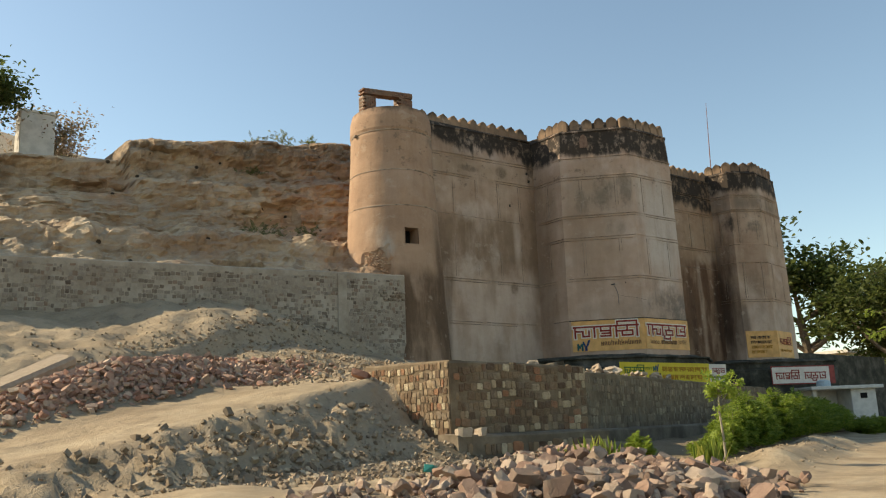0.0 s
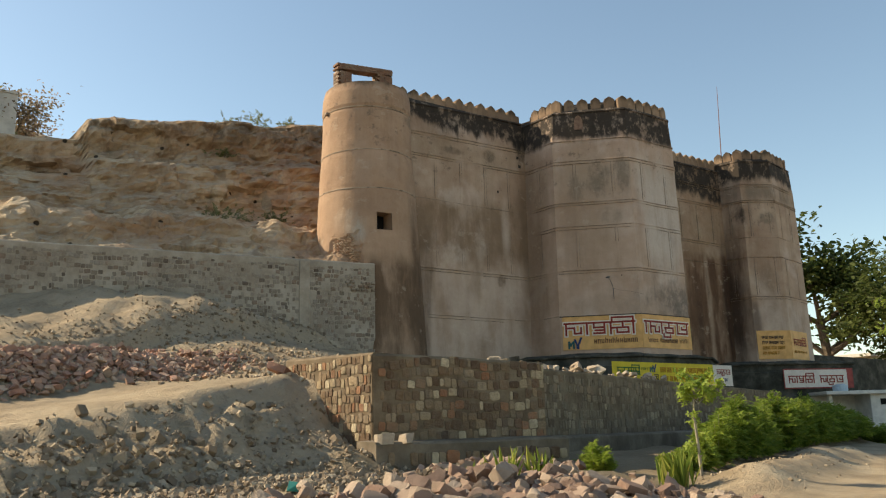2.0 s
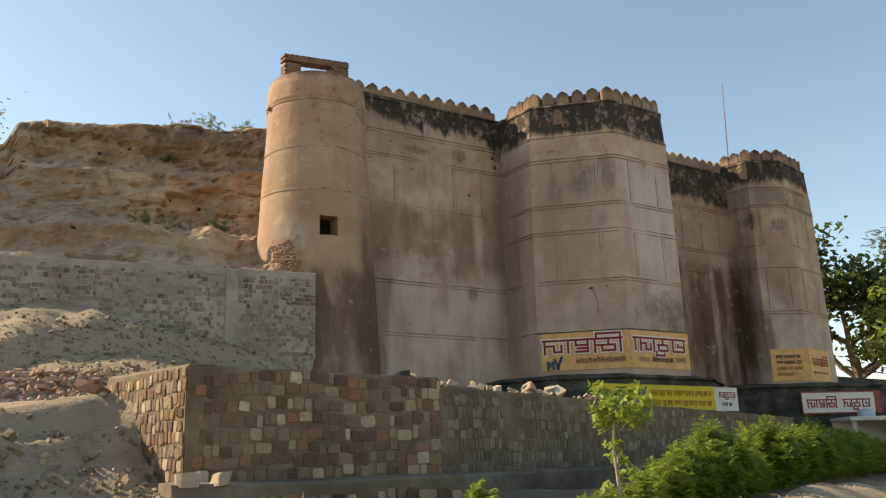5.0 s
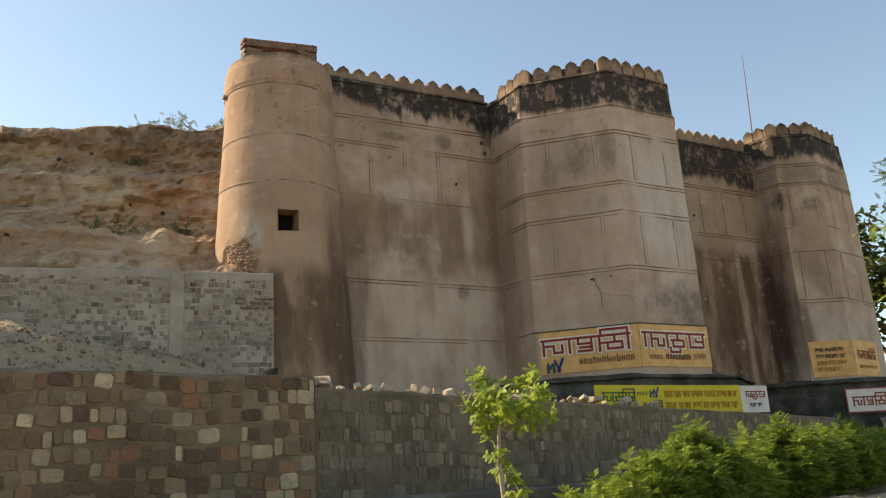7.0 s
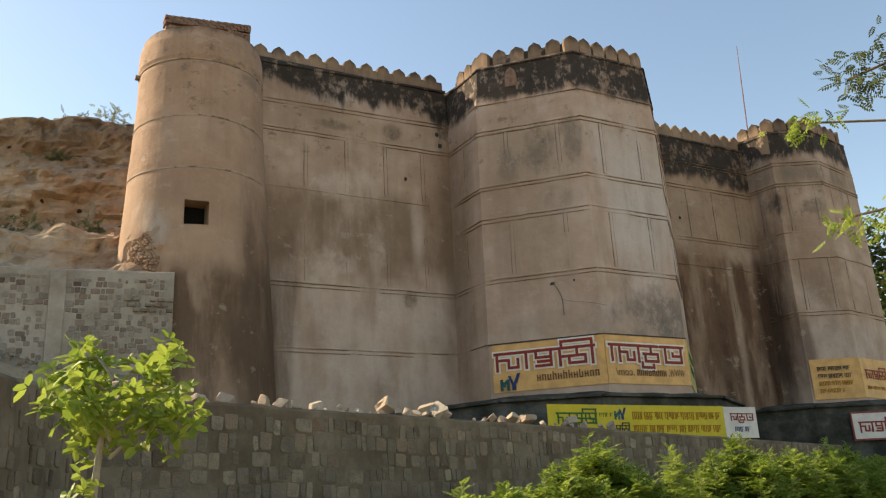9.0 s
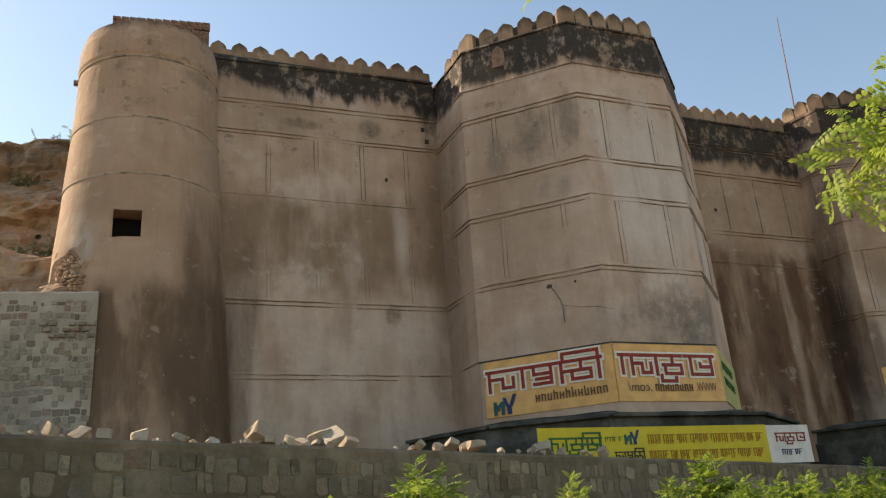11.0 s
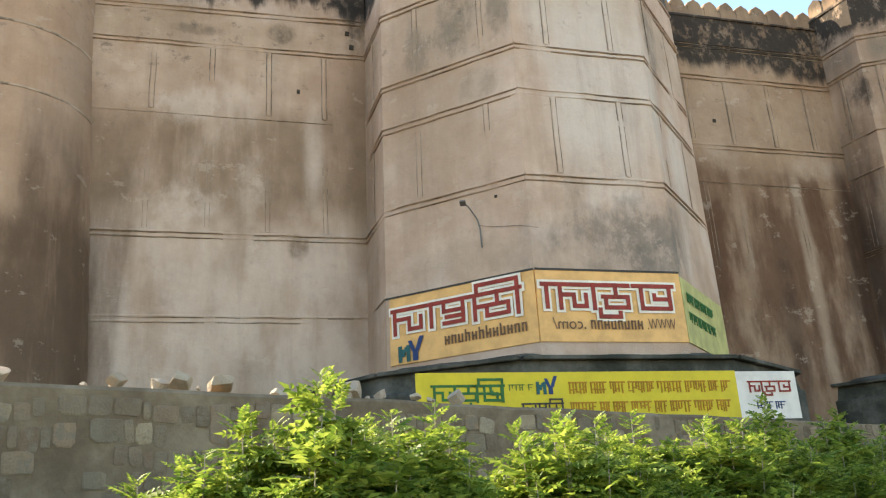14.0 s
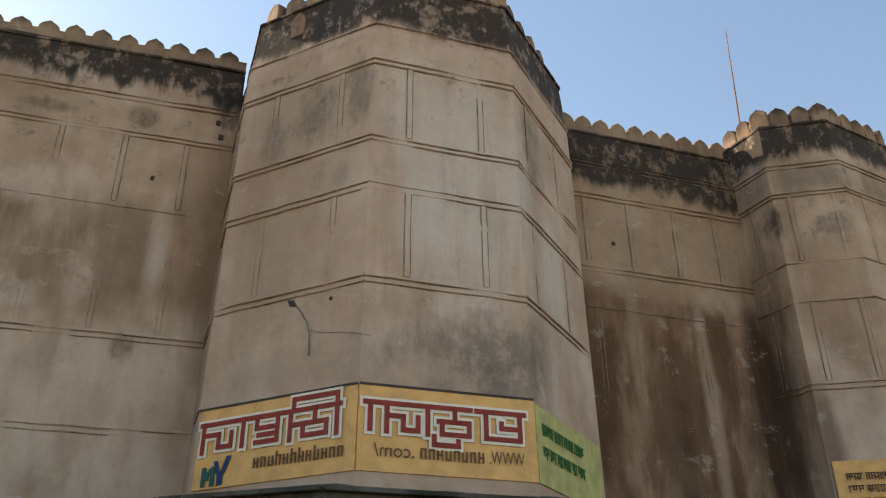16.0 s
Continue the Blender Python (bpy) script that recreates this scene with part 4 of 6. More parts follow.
B1 = [(31.72, 33.1), (31.78, 31.0), (34.36, 28.4), (37.70, 28.4), (40.45, 31.0), (40.5, 33.1)]
bastion = Rampart("bastion", B1, 3.4, WALL_TOP, 0.014, (36.3, 31.5), [(40.3, 35.2), (31.72, 35.2)], M_PLASTER_GREY,
                  "polygonal plastered fort bastion with panelled faces and merlons", "bastion")
bastion.parapet()
for z in (15.18, 14.12, 13.98, 11.98, 11.86, 10.78, 10.64):
    bastion.course(z)
bastion.double(8.6, 0.13)
bastion.course(6.42, 0.05, 0.04, (0,))
for s, fs in ((1, (0.275, 0.775)), (2, (0.25, 0.745)), (3, (0.18, 0.66))):
    for f in fs:
        bastion.strip(s, f, 12.02, 13.94)
        bastion.strip(s, f, 8.66, 10.6)
bastion.strip(0, 0.5, 12.02, 13.94)
bastion.strip(0, 0.5, 8.66, 10.6)
bastion.merlons(0, (0.2, 0.5, 0.78))
for s in (1, 2, 3):
    bastion.merlons(s, [k / 5 for k in range(5)], s - 1)

curtain_b = Rampart("curtain_wall", [(40.25, 32.3), (47.1, 32.3)], 3.4, WALL_TOP - 0.3, 0.01, None, [(47.1, 35.0), (40.25, 35.0)], M_PLASTER_BROWN,
                    "brown rain-stained fort curtain wall between two bastions", "fort wall")
curtain_b.parapet()
for z in (15.3, 15.16, 14.14, 14.0):
    curtain_b.course(z)
curtain_b.double(11.75, 0.13)
curtain_b.course(10.5, 0.04, 0.03)
for f in (0.18, 0.385, 0.605, 0.81):
    curtain_b.strip(0, f, 11.8, 13.95)
for f in (0.2, 0.36, 0.66):
    curtain_b.strip(0, f, 7.8, 10.5, 0.1, 0.012, 0.015)
curtain_b.merlons(0, [0.07 + 0.088 * k for k in range(11)])

B2 = [(46.82, 32.6), (47.07, 31.0), (48.82, 30.0), (52.0, 30.65), (53.3, 32.4), (53.5, 33.6)]
bastion_b = Rampart("bastion", B2, 3.0, WALL_TOP + 0.1, 0.018, (50.0, 33.0), [(53.5, 35.5), (46.82, 35.5)], M_PLASTER_FAR,
                    "farther polygonal fort bastion with brown streaks and merlons", "bastion")
bastion_b.parapet()
for z in (15.3, 15.16, 14.3, 14.18, 12.0, 10.8, 8.45, 8.3):
    bastion_b.course(z)
for s, fs in ((1, (0.22, 0.82)), (2, (0.22, 0.7)), (0, (0.5,))):
    for f in fs:
        bastion_b.strip(s, f, 12.05, 14.15)
        bastion_b.strip(s, f, 8.5, 10.75)
bastion_b.merlons(0, (0.15, 0.55))
bastion_b.merlons(1, (0.0, 0.33, 0.67), 0)
bastion_b.merlons(2, (0.0, 0.2, 0.4, 0.6, 0.8), 1)
bastion_b.merlons(3, (0.0, 0.33, 0.67), 2)

weep_hole(bastion, 1, 0.36, 15.75, 0.42, 0.75, True, M_BRICK_PATCH)
# These holes are flat plates, the shade inside them put into the colour.
for r, seg, f, z, w, h in ((curtain, 0, 0.93, 14.75, 0.16, 0.18), (curtain, 0, 0.945, 14.3, 0.18, 0.2), (curtain, 0, 0.75, 12.75, 0.12, 0.16),
                           (bastion, 1, 0.8, 8.2, 0.08, 0.08), (curtain_b, 0, 0.3, 12.5, 0.14, 0.14)):
    weep_hole(r, seg, f, z, w * 0.8, h * 0.8, False, M_HOLE)


# ---- round tower ----
TC = (22.45, 33.4)
TOWER = [(4.0, 2.60), (8.0, 2.37), (11.0, 2.19), (14.0, 2.03), (15.2, 2.0), (16.05, 1.97), (16.4, 1.88)]


def build_tower():
    thing = empty("round_tower", "tapering round fort tower of ochre plaster with a square window", "tower", "fort walls", at=(TC[0], TC[1], 0))
    sides, dz = 96, 0.16
    wz0, wz1 = 9.58, 10.33
    ang = lambda x: math.atan2(-math.sqrt(2.2 ** 2 - (x - TC[0]) ** 2), x - TC[0])
    a0, a1 = ang(21.66), ang(22.34)
    angles = sorted([2 * math.pi * k / sides - math.pi for k in range(sides)] + [a0, a1])
    angles = [a for a in angles if a in (a0, a1) or min(abs(a - a0), abs(a - a1)) > 0.02]
    zs = sorted(list(np.arange(4.0, 16.35, dz)) + [wz0, wz1, 16.4])
    zs = [z for z in zs if z in (wz0, wz1) or min(abs(z - wz0), abs(z - wz1)) > 0.05]
    bm = bmesh.new()
    grid = []
    for z in zs:
        r = along(TOWER, z)
        row = []
        for a in angles:
            rr = r + 0.02 * noise.fractal(Vector((math.cos(a) * 2, math.sin(a) * 2, z * 0.8)), 1, 2, 4)
            for band in (11.45, 13.2, 15.2):
                rr -= 0.03 * math.exp(-((z - band) / 0.07) ** 2)
            rr += 0.03 * smooth(15.22, 15.35, z)
            lost = noise.noise(Vector((a * 3, 0, z * 0.9)))
            if z < 9.4 + lost * 0.9 and -2.85 < a + 0.12 * lost < -2.22:
                rr -= 0.09
            row.append(bm.verts.new((rr * math.cos(a), rr * math.sin(a), z)))
        grid.append(row)
    n = len(angles)
    for j in range(len(zs) - 1):
        for i in range(n):
            if wz0 - 1e-6 <= zs[j] and zs[j + 1] <= wz1 + 1e-6 and a0 - 1e-6 <= angles[i] and angles[(i + 1) % n] <= a1 + 1e-6 and i + 1 < n:
                continue
            bm.faces.new((grid[j][i], grid[j][(i + 1) % n], grid[j + 1][(i + 1) % n], grid[j + 1][i]))
    bm.faces.new(grid[-1])
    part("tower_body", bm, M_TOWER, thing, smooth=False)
    niche = bmesh.new()
    x0, x1, y0, y1 = 21.64 - TC[0], 22.36 - TC[0], -2.17, -1.5
    q = [[niche.verts.new((x, y, z)) for x, z in ((x0, wz0 - 0.01), (x1, wz0 - 0.01), (x1, wz1 + 0.01), (x0, wz1 + 0.01))] for y in (y0, y1)]
    for i in range(4):
        niche.faces.new((q[0][i], q[0][(i + 1) % 4], q[1][(i + 1) % 4], q[1][i]))
    part("window_jamb", niche, M_TOWER, thing, "plastered jambs of the window")
    back = bmesh.new()
    box(back, ((x0 + x1) / 2, y1, (wz0 + wz1) / 2), (x1 - x0, 0.05, wz1 - wz0))
    part("window_recess", back, M_DARK, thing, "dark square window opening")
    for zr in (11.45, 13.2, 15.2):
        ring = bmesh.new()
        rows = []
        for o, dz in ((-0.03, -0.04), (0.010, -0.022), (0.016, 0.015), (-0.03, 0.035)):
            r = along(TOWER, zr + dz) + o
            rows.append([ring.verts.new((r * math.cos(a), r * math.sin(a), zr + dz + 0.015 * math.sin(3 * a + zr))) for a in [2 * math.pi * k / 96 for k in range(96)]])
        for u, v in zip(rows, rows[1:]):
            for i in range(96):
                ring.faces.new((u[i], u[(i + 1) % 96], v[(i + 1) % 96], v[i]))
        part("ring_course", ring, M_MOULD, thing)
    stub = bmesh.new()
    box(stub, (-1.98, 0.0, 15.15), (0.3, 0.16, 0.12))
    part("stone_spout", stub, M_MOULD, thing)
    # bricks laid bare where the plaster has fallen off
    bricks = []
    shape = as_arrays(masonry_stone("brick", M_BRICK))
    for k in range(22):
        z = 7.9 + k * 0.075
        for i in range(9):
            a = -2.78 + i * 0.062 + (k % 2) * 0.03
            if a > -2.25 - 0.15 * smooth(8.6, 9.5, z) or rng.random() < 0.12:
                continue
            r = along(TOWER, z) - 0.10 + rng.uniform(-0.04, 0.04)
            bricks.append((0, pose(r * math.cos(a), r * math.sin(a), z + rng.uniform(-0.015, 0.015), rng.uniform(-8, 8), rng.uniform(-9, 9), math.degrees(a) + 90 + rng.uniform(-8, 8)) @ Matrix.Diagonal((rng.uniform(0.09, 0.15), 0.16, rng.uniform(0.05, 0.085), 1))))
    tagged(joined("bare_bricks", [shape], bricks, M_BRICK, thing, "crumbling red bricks under fallen plaster"), kind="stuff")
    return thing


tower = build_tower()


M_BRICK_SINGLE = stone_mat("old_brick_single", [lin(0.23, 0.135, 0.095), lin(0.18, 0.105, 0.075), lin(0.26, 0.17, 0.12), lin(0.15, 0.10, 0.075)], False)


def brick_mesh():
    bm = bmesh.new()
    box(bm, (0, 0, 0), (1, 1, 1))
    for v in bm.verts:
        v.co += Vector([rng.uniform(-0.02, 0.02) for _ in range(3)])
    me = bpy.data.meshes.new("brick")
    bm.to_mesh(me)
    bm.free()
    me.materials.append(M_BRICK_SINGLE)
    return me


BRICK_ONE = [brick_mesh() for _ in range(4)]


def build_portal():
    thing = empty("brick_portal", "roofless brick door frame standing on the tower top", "portal", at=(0, 0, 0))
    def pile_up(name, x0, x1, z0, z1, tilt=0.0):
        member = empty(name, "", "")
        member.parent = thing
        z, k = z0, 0
        while z < z1 - 0.04:
            x = x0 + (0.12 if k % 2 else 0.0)
            while x < x1 - 0.05:
                w = min(0.24, x1 - x)
                ob = part_mesh("brick", BRICK_ONE[rng.randrange(4)], None, member)
                ob.matrix_basis = pose(x + w / 2, 34.2, z + 0.045 + tilt * (x - x0), 0, rng.uniform(-1, 1), rng.uniform(-1, 1)) @ Matrix.Diagonal((w - 0.004, 0.5, 0.093, 1))
                x += 0.25
            z += 0.095
            k += 1

    pile_up("left_jamb", 21.28, 21.98, 16.2, 17.75)
    pile_up("right_jamb", 23.4, 24.22, 16.2, 18.0)
    pile_up("lintel", 21.25, 24.25, 17.8, 18.1, 0.10)
    box_mesh("jamb_core", (21.63, 34.3, 16.95), (0.66, 0.4, 1.55), M_MOULD, thing)
    box_mesh("jamb_core", (23.8, 34.3, 17.1), (0.76, 0.4, 1.8), M_MOULD, thing)
    return thing


portal = build_portal()


# ---- painted signs ----
def on_face(r, seg, z):
    """The pose on a rampart face: x along it, z up, -y outwards, from its first corner at height z."""
    p, n = r.at(seg, 0.0, z)
    p2, _ = r.at(seg, 1.0, z)
    ang = math.degrees(math.atan2(p2.y - p.y, p2.x - p.x))
    return pose(p.x, p.y, z, 0, 0, ang), (p2 - p).length


def flat(bm, m, x0, x1, z0, z1, y, lean=0.0):
    """A thin painted bar."""
    vs = [bm.verts.new(m @ Vector((x, y, z))) for x, z in ((x0, z0), (x1, z0 + lean * 0), (x1 + lean, z1), (x0 + lean, z1))]
    ws = [bm.verts.new(m @ Vector((x, y + 0.012, z))) for x, z in ((x0, z0), (x1, z0), (x1 + lean, z1), (x0 + lean, z1))]
    bm.faces.new(vs)
    for i in range(4):
        bm.faces.new((vs[i], ws[i], ws[(i + 1) % 4], vs[(i + 1) % 4]))


# strokes of the big letters, x0, z0, x1, z1, in shares of the word's length and of the letters' height
WORD_A = [
    [(0, 1, .37, 1), (.02, 1, .02, 0), (.02, .6, .14, .6), (.14, .6, .14, .12), (.14, .12, .235, .12), (.235, .12, .235, .6), (.32, 1, .32, .05)],
    [(.39, 1, .59, 1), (.42, 1, .42, .58), (.42, .58, .57, .58), (.57, 1, .57, .08), (.42, .08, .57, .08), (.44, .33, .57, .33)],
    [(.61, 1, 1, 1), (.66, 1, .66, 0), (.66, .5, .91, .5), (.75, .5, .75, .08), (.75, .08, .91, .08), (.91, .5, .91, .08), (.83, 1, .83, .5), (.98, 1.4, .98, 0), (.68, 1.4, .98, 1.4), (.68, 1.4, .68, 1.15)],
]
WORD_B = [
    [(0, 1, .07, 1), (.03, 1, .03, .08)],
    [(.10, 1, .40, 1), (.13, 1, .13, .04), (.13, .58, .23, .58), (.23, .58, .23, .12), (.23, .12, .32, .12), (.32, .12, .32, .58), (.38, 1, .38, .04)],
    [(.41, 1, .65, 1), (.45, .52, .64, .52), (.47, .52, .47, .08), (.47, .08, .64, .08), (.64, .52, .64, .08), (.55, 1, .55, .52), (.42, -.02, .42, -.3), (.42, -.3, .57, -.3), (.57, -.3, .57, -.14)],
    [(.69, 1, 1, 1), (.75, 1, .75, .06), (.75, .06, .97, .06), (.97, .84, .97, .06), (.85, .45, .97, .45), (.85, .62, .85, .45)],
]


def big_word(thing, name, material, m, x0, x1, z0, z1, letters, y, pen=0.16, grow=0.0):
    """A row of large letters, each a part of its own; pen is the stroke's share of their height."""
    w, h = x1 - x0, z1 - z0
    half = pen * h / 2 + grow
    for k, strokes in enumerate(letters):
        bm = bmesh.new()
        for i, (a, b, c, d) in enumerate(strokes):
            u0, u1 = sorted((x0 + a * w, x0 + c * w))
            v0, v1 = sorted((z0 + b * h, z0 + d * h))
            flat(bm, m, u0 - half, u1 + half, v0 - half, v1 + half, y - 0.0015 * i - 0.0007 * (k % 2))
        part(name, bm, material, thing)


def small_words(thing, material, m, x0, x1, z0, z1, y, seed):
    """A line of writing too small to read: plain bars of its size, word by word."""
    r = random.Random(seed)
    x = x0
    while x < x1 - 0.05:
        w = min(r.uniform(0.22, 0.6), x1 - x)
        bm = bmesh.new()
        tall, pen = z1 - z0, (z1 - z0) * 0.13
        flat(bm, m, x, x + w, z1 - pen, z1, y)
        t = x + 0.01
        while t < x + w - 0.04:
            foot = z0 + r.choice((0.0, 0.0, 0.1, 0.35)) * tall
            flat(bm, m, t, t + pen * 0.9, foot, z1 - pen, y - 0.001)
            step = r.uniform(0.045, 0.085)
            if r.random() < 0.7 and t + step < x + w:
                bar = z0 + r.uniform(0.1, 0.6) * tall
                flat(bm, m, t, t + step, bar, bar + pen * 0.8, y - 0.002)
            t += step
        part("word_bar", bm, material, thing)
        x += w + 0.06


def mirrored_text(thing, material, m, body, x0, x1, z, high, y):
    """A painted word that reads from right to left, letter forms reversed."""
    cu = bpy.data.curves.new("word", "FONT")
    cu.body, cu.size = body, high * 1.4
    tmp = bpy.data.objects.new("word", cu)
    me = bpy.data.meshes.new_from_object(tmp)
    bpy.data.objects.remove(tmp)
    xs = [v.co.x for v in me.vertices]
    k = (x1 - x0) / (max(xs) - min(xs))
    for v in me.vertices:
        v.co = m @ Vector((x1 - (v.co.x - min(xs)) * k, y, z + v.co.y))
    me.materials.clear()
    part_mesh("painted_word", me, material, thing)


def letter_bars(thing, material, m, x0, x1, z, high, y, count, seed):
    """A painted word left as small upright bars, one for each letter."""
    r = random.Random(seed)
    bm = bmesh.new()
    w = (x1 - x0) / count
    for k in range(count):
        top = z + high * r.choice((0.72, 0.72, 0.76, 1.0))
        a, b = x0 + w * (k + 0.15), x0 + w * (k + 0.85)
        flat(bm, m, a, a + w * 0.2, z, top, y)
        flat(bm, m, b - w * 0.2, b, z, z + high * 0.7, y - 0.001)
        bar = z + high * r.choice((0.0, 0.3, 0.6, 0.6))
        flat(bm, m, a, b, bar, bar + high * 0.12, y - 0.002)
    part("word_bar", bm, material, thing)


def board(name, r, segs, z0, z1, material, parent):
    """The painted field, wrapped round one or more faces."""
    bm = bmesh.new()
    for s, f0, f1 in segs:
        m, length = on_face(r, s, z0)
        m2, length2 = on_face(r, s, z1)
        lo = [m @ Vector((f * length, -0.035, 0)) for f in (f0, f1)]
        hi = [m2 @ Vector((f * length2, -0.035, 0)) for f in (f0, f1)]
        back = [m2 @ Vector((f * length2, 0.03, 0)) for f in (f0, f1)]
        lob = [m @ Vector((f * length, 0.03, 0)) for f in (f0, f1)]
        v = [bm.verts.new(c) for c in (lo[0], lo[1], hi[1], hi[0], lob[0], lob[1], back[1], back[0])]
        bm.faces.new(v[:4])
        for i in range(4):
            bm.faces.new((v[i], v[i + 4], v[(i + 1) % 4 + 4], v[(i + 1) % 4]))
    return part(name, bm, material, parent)


def emblem(thing, material_a, material_b, m, x, z, s, y):
    """The two-coloured angular mark, as plain shapes."""
    bm = bmesh.new()
    flat(bm, m, x, x + 0.16 * s, z, z + 0.62 * s, y)
    flat(bm, m, x + 0.16 * s, x + 0.30 * s, z + 0.2 * s, z + 0.48 * s, y)
    flat(bm, m, x + 0.36 * s, x + 0.52 * s, z, z + 0.62 * s, y)
    flat(bm, m, x + 0.28 * s, x + 0.37 * s, z + 0.36 * s, z + 0.56 * s, y)
    part("emblem", bm, material_a, thing)
    bm = bmesh.new()
    flat(bm, m, x + 0.64 * s, x + 0.86 * s, z, z + 0.4 * s, y)
    flat(bm, m, x + 0.74 * s, x + 0.92 * s, z + 0.36 * s, z + 0.9 * s, y, 0.22 * s)
    flat(bm, m, x + 0.60 * s, x + 0.76 * s, z + 0.36 * s, z + 0.78 * s, y, -0.16 * s)
    part("emblem", bm, material_b, thing)


def build_main_sign():
    thing = empty("wall_sign", "orange painted sign with red lettering wrapped round the bastion", "sign", "painted signs")
    zb, zt = 4.76, 6.33
    board("sign_field", bastion, [(1, 0.03, 1.0), (2, 0.0, 1.0)], zb, zt, M_SIGN_ORANGE, thing)
    board("side_field", bastion, [(3, 0.0, 0.95)], zb, zt - 0.05, M_SIGN_GREEN, thing)
    bm = bmesh.new()
    for s in (1, 2):
        m, length = on_face(bastion, s, zt)
        flat(bm, m, 0, length, 0.0, 0.045, -0.05)
    part("sign_border", bm, M_INK_BLACK, thing, "dark painted border line")
    for s, x0, x1, letters in ((1, 0.22, 3.48, WORD_A), (2, 0.12, 3.22, WORD_B)):
        m, length = on_face(bastion, s, (zb + zt) / 2)
        big_word(thing, "letter_outline", M_INK_HALO, m, x0, x1, -0.08, 0.46, letters, -0.062, 0.17, 0.055)
        big_word(thing, "letter", M_INK_RED, m, x0, x1, -0.08, 0.46, letters, -0.084, 0.17)
    m1, _ = on_face(bastion, 1, zb + 0.2)
    m2, _ = on_face(bastion, 2, zb + 0.2)
    letter_bars(thing, M_INK_BROWN, m1, 1.55, 3.6, 0.07, 0.27, -0.066, 12, 3)
    mirrored_text(thing, M_INK_BROWN, m2, ".com/", 0.3, 1.05, 0.07, 0.25, -0.066)
    letter_bars(thing, M_INK_BROWN, m2, 1.15, 2.42, 0.07, 0.27, -0.066, 8, 4)
    mirrored_text(thing, M_INK_BROWN, m2, "WWW.", 2.5, 3.2, 0.07, 0.25, -0.066)
    emblem(thing, M_INK_TEAL, M_INK_BLUE, m1, 0.35, -0.16, 0.6, -0.066)
    m3, _ = on_face(bastion, 3, zb)
    for k, z in enumerate((0.95, 0.5)):
        small_words(thing, M_INK_GREEN, m3, 0.25, 2.6, z, z + 0.24, -0.058, 20 + k)


build_main_sign()


def build_far_sign():
    thing = empty("wall_sign", "faded orange painted sign on the farther bastion", "sign", "painted signs")
    zb, zt = 4.75, 6.4
    board("sign_field", bastion_b, [(1, 0.04, 1.0), (2, 0.0, 0.75)], zb, zt, M_SIGN_ORANGE, thing)
    m, length = on_face(bastion_b, 1, zb)
    for k in range(4):
        small_words(thing, M_INK_BLACK if k < 2 else M_INK_ORANGE, m, 0.35, 1.75 - 0.4 * (k == 3), 1.15 - 0.3 * k, 1.33 - 0.3 * k, -0.055, 40 + k)
    m2, _ = on_face(bastion_b, 2, zb)
    big_word(thing, "letter", M_INK_RED, m2, 0.35, 2.2, 0.8, 1.15, WORD_A, -0.055)
    small_words(thing, M_INK_ORANGE, m2, 0.3, 2.2, 0.35, 0.5, -0.055, 48)


build_far_sign()


# ---- plinths at the bastions' feet, with the lower signs ----
def build_plinth(name, pts, z0, z1, label):
    """A rounded mossy apron of concrete round a bastion."""
    thing = empty(name, label, "plinth")
    bm = bmesh.new()
    c = Vector((sum(x for x, y in pts) / len(pts), max(y for x, y in pts)))
    rows = []
    for s, z in ((1.0, z0), (1.0, z1 - 0.55), (0.985, z1 - 0.5), (0.97, z1 - 0.12), (0.95, z1 - 0.05), (0.86, z1 + 0.12), (0.5, z1 + 0.2)):
        row = []
        for i in range(len(pts) - 1):
            for k in range(6):
                p = Vector(pts[i]).lerp(Vector(pts[i + 1]), k / 6)
                p = c + (p - c) * s
                row.append(bm.verts.new((p.x, p.y, z + 0.04 * noise.noise(Vector((p.x, p.y, z))))))
        rows.append(row)
    for a, b in zip(rows, rows[1:]):
        for i in range(len(a) - 1):
            bm.faces.new((a[i], a[i + 1], b[i + 1], b[i]))
    bmesh.ops.recalc_face_normals(bm, faces=bm.faces)
    part("apron", bm, M_SLAB, thing)
    for i in range(len(pts) - 1):
        a, b = c + (Vector(pts[i]) - c) * 0.975, c + (Vector(pts[i + 1]) - c) * 0.975
        d = b - a
        box_mesh("coping_slab", (*((a + b) / 2), z1 - 0.09), (d.length - 0.02, 0.3, 0.09), M_SLAB, thing, "", math.degrees(math.atan2(d.y, d.x)), 0.015)
    return thing


build_plinth("plinth", [(29.6, 32.2), (31.0, 29.6), (33.6, 27.75), (38.6, 27.7), (41.6, 29.6), (42.4, 32.4)], 2.4, 4.42, "dark mossy concrete plinth round the bastion")
build_plinth("plinth", [(44.4, 32.4), (46.2, 30.35), (47.0, 29.95), (51.7, 27.8), (54.6, 29.8), (55.4, 33.0)], 1.2, 4.5, "dark mossy concrete plinth round the farther bastion")


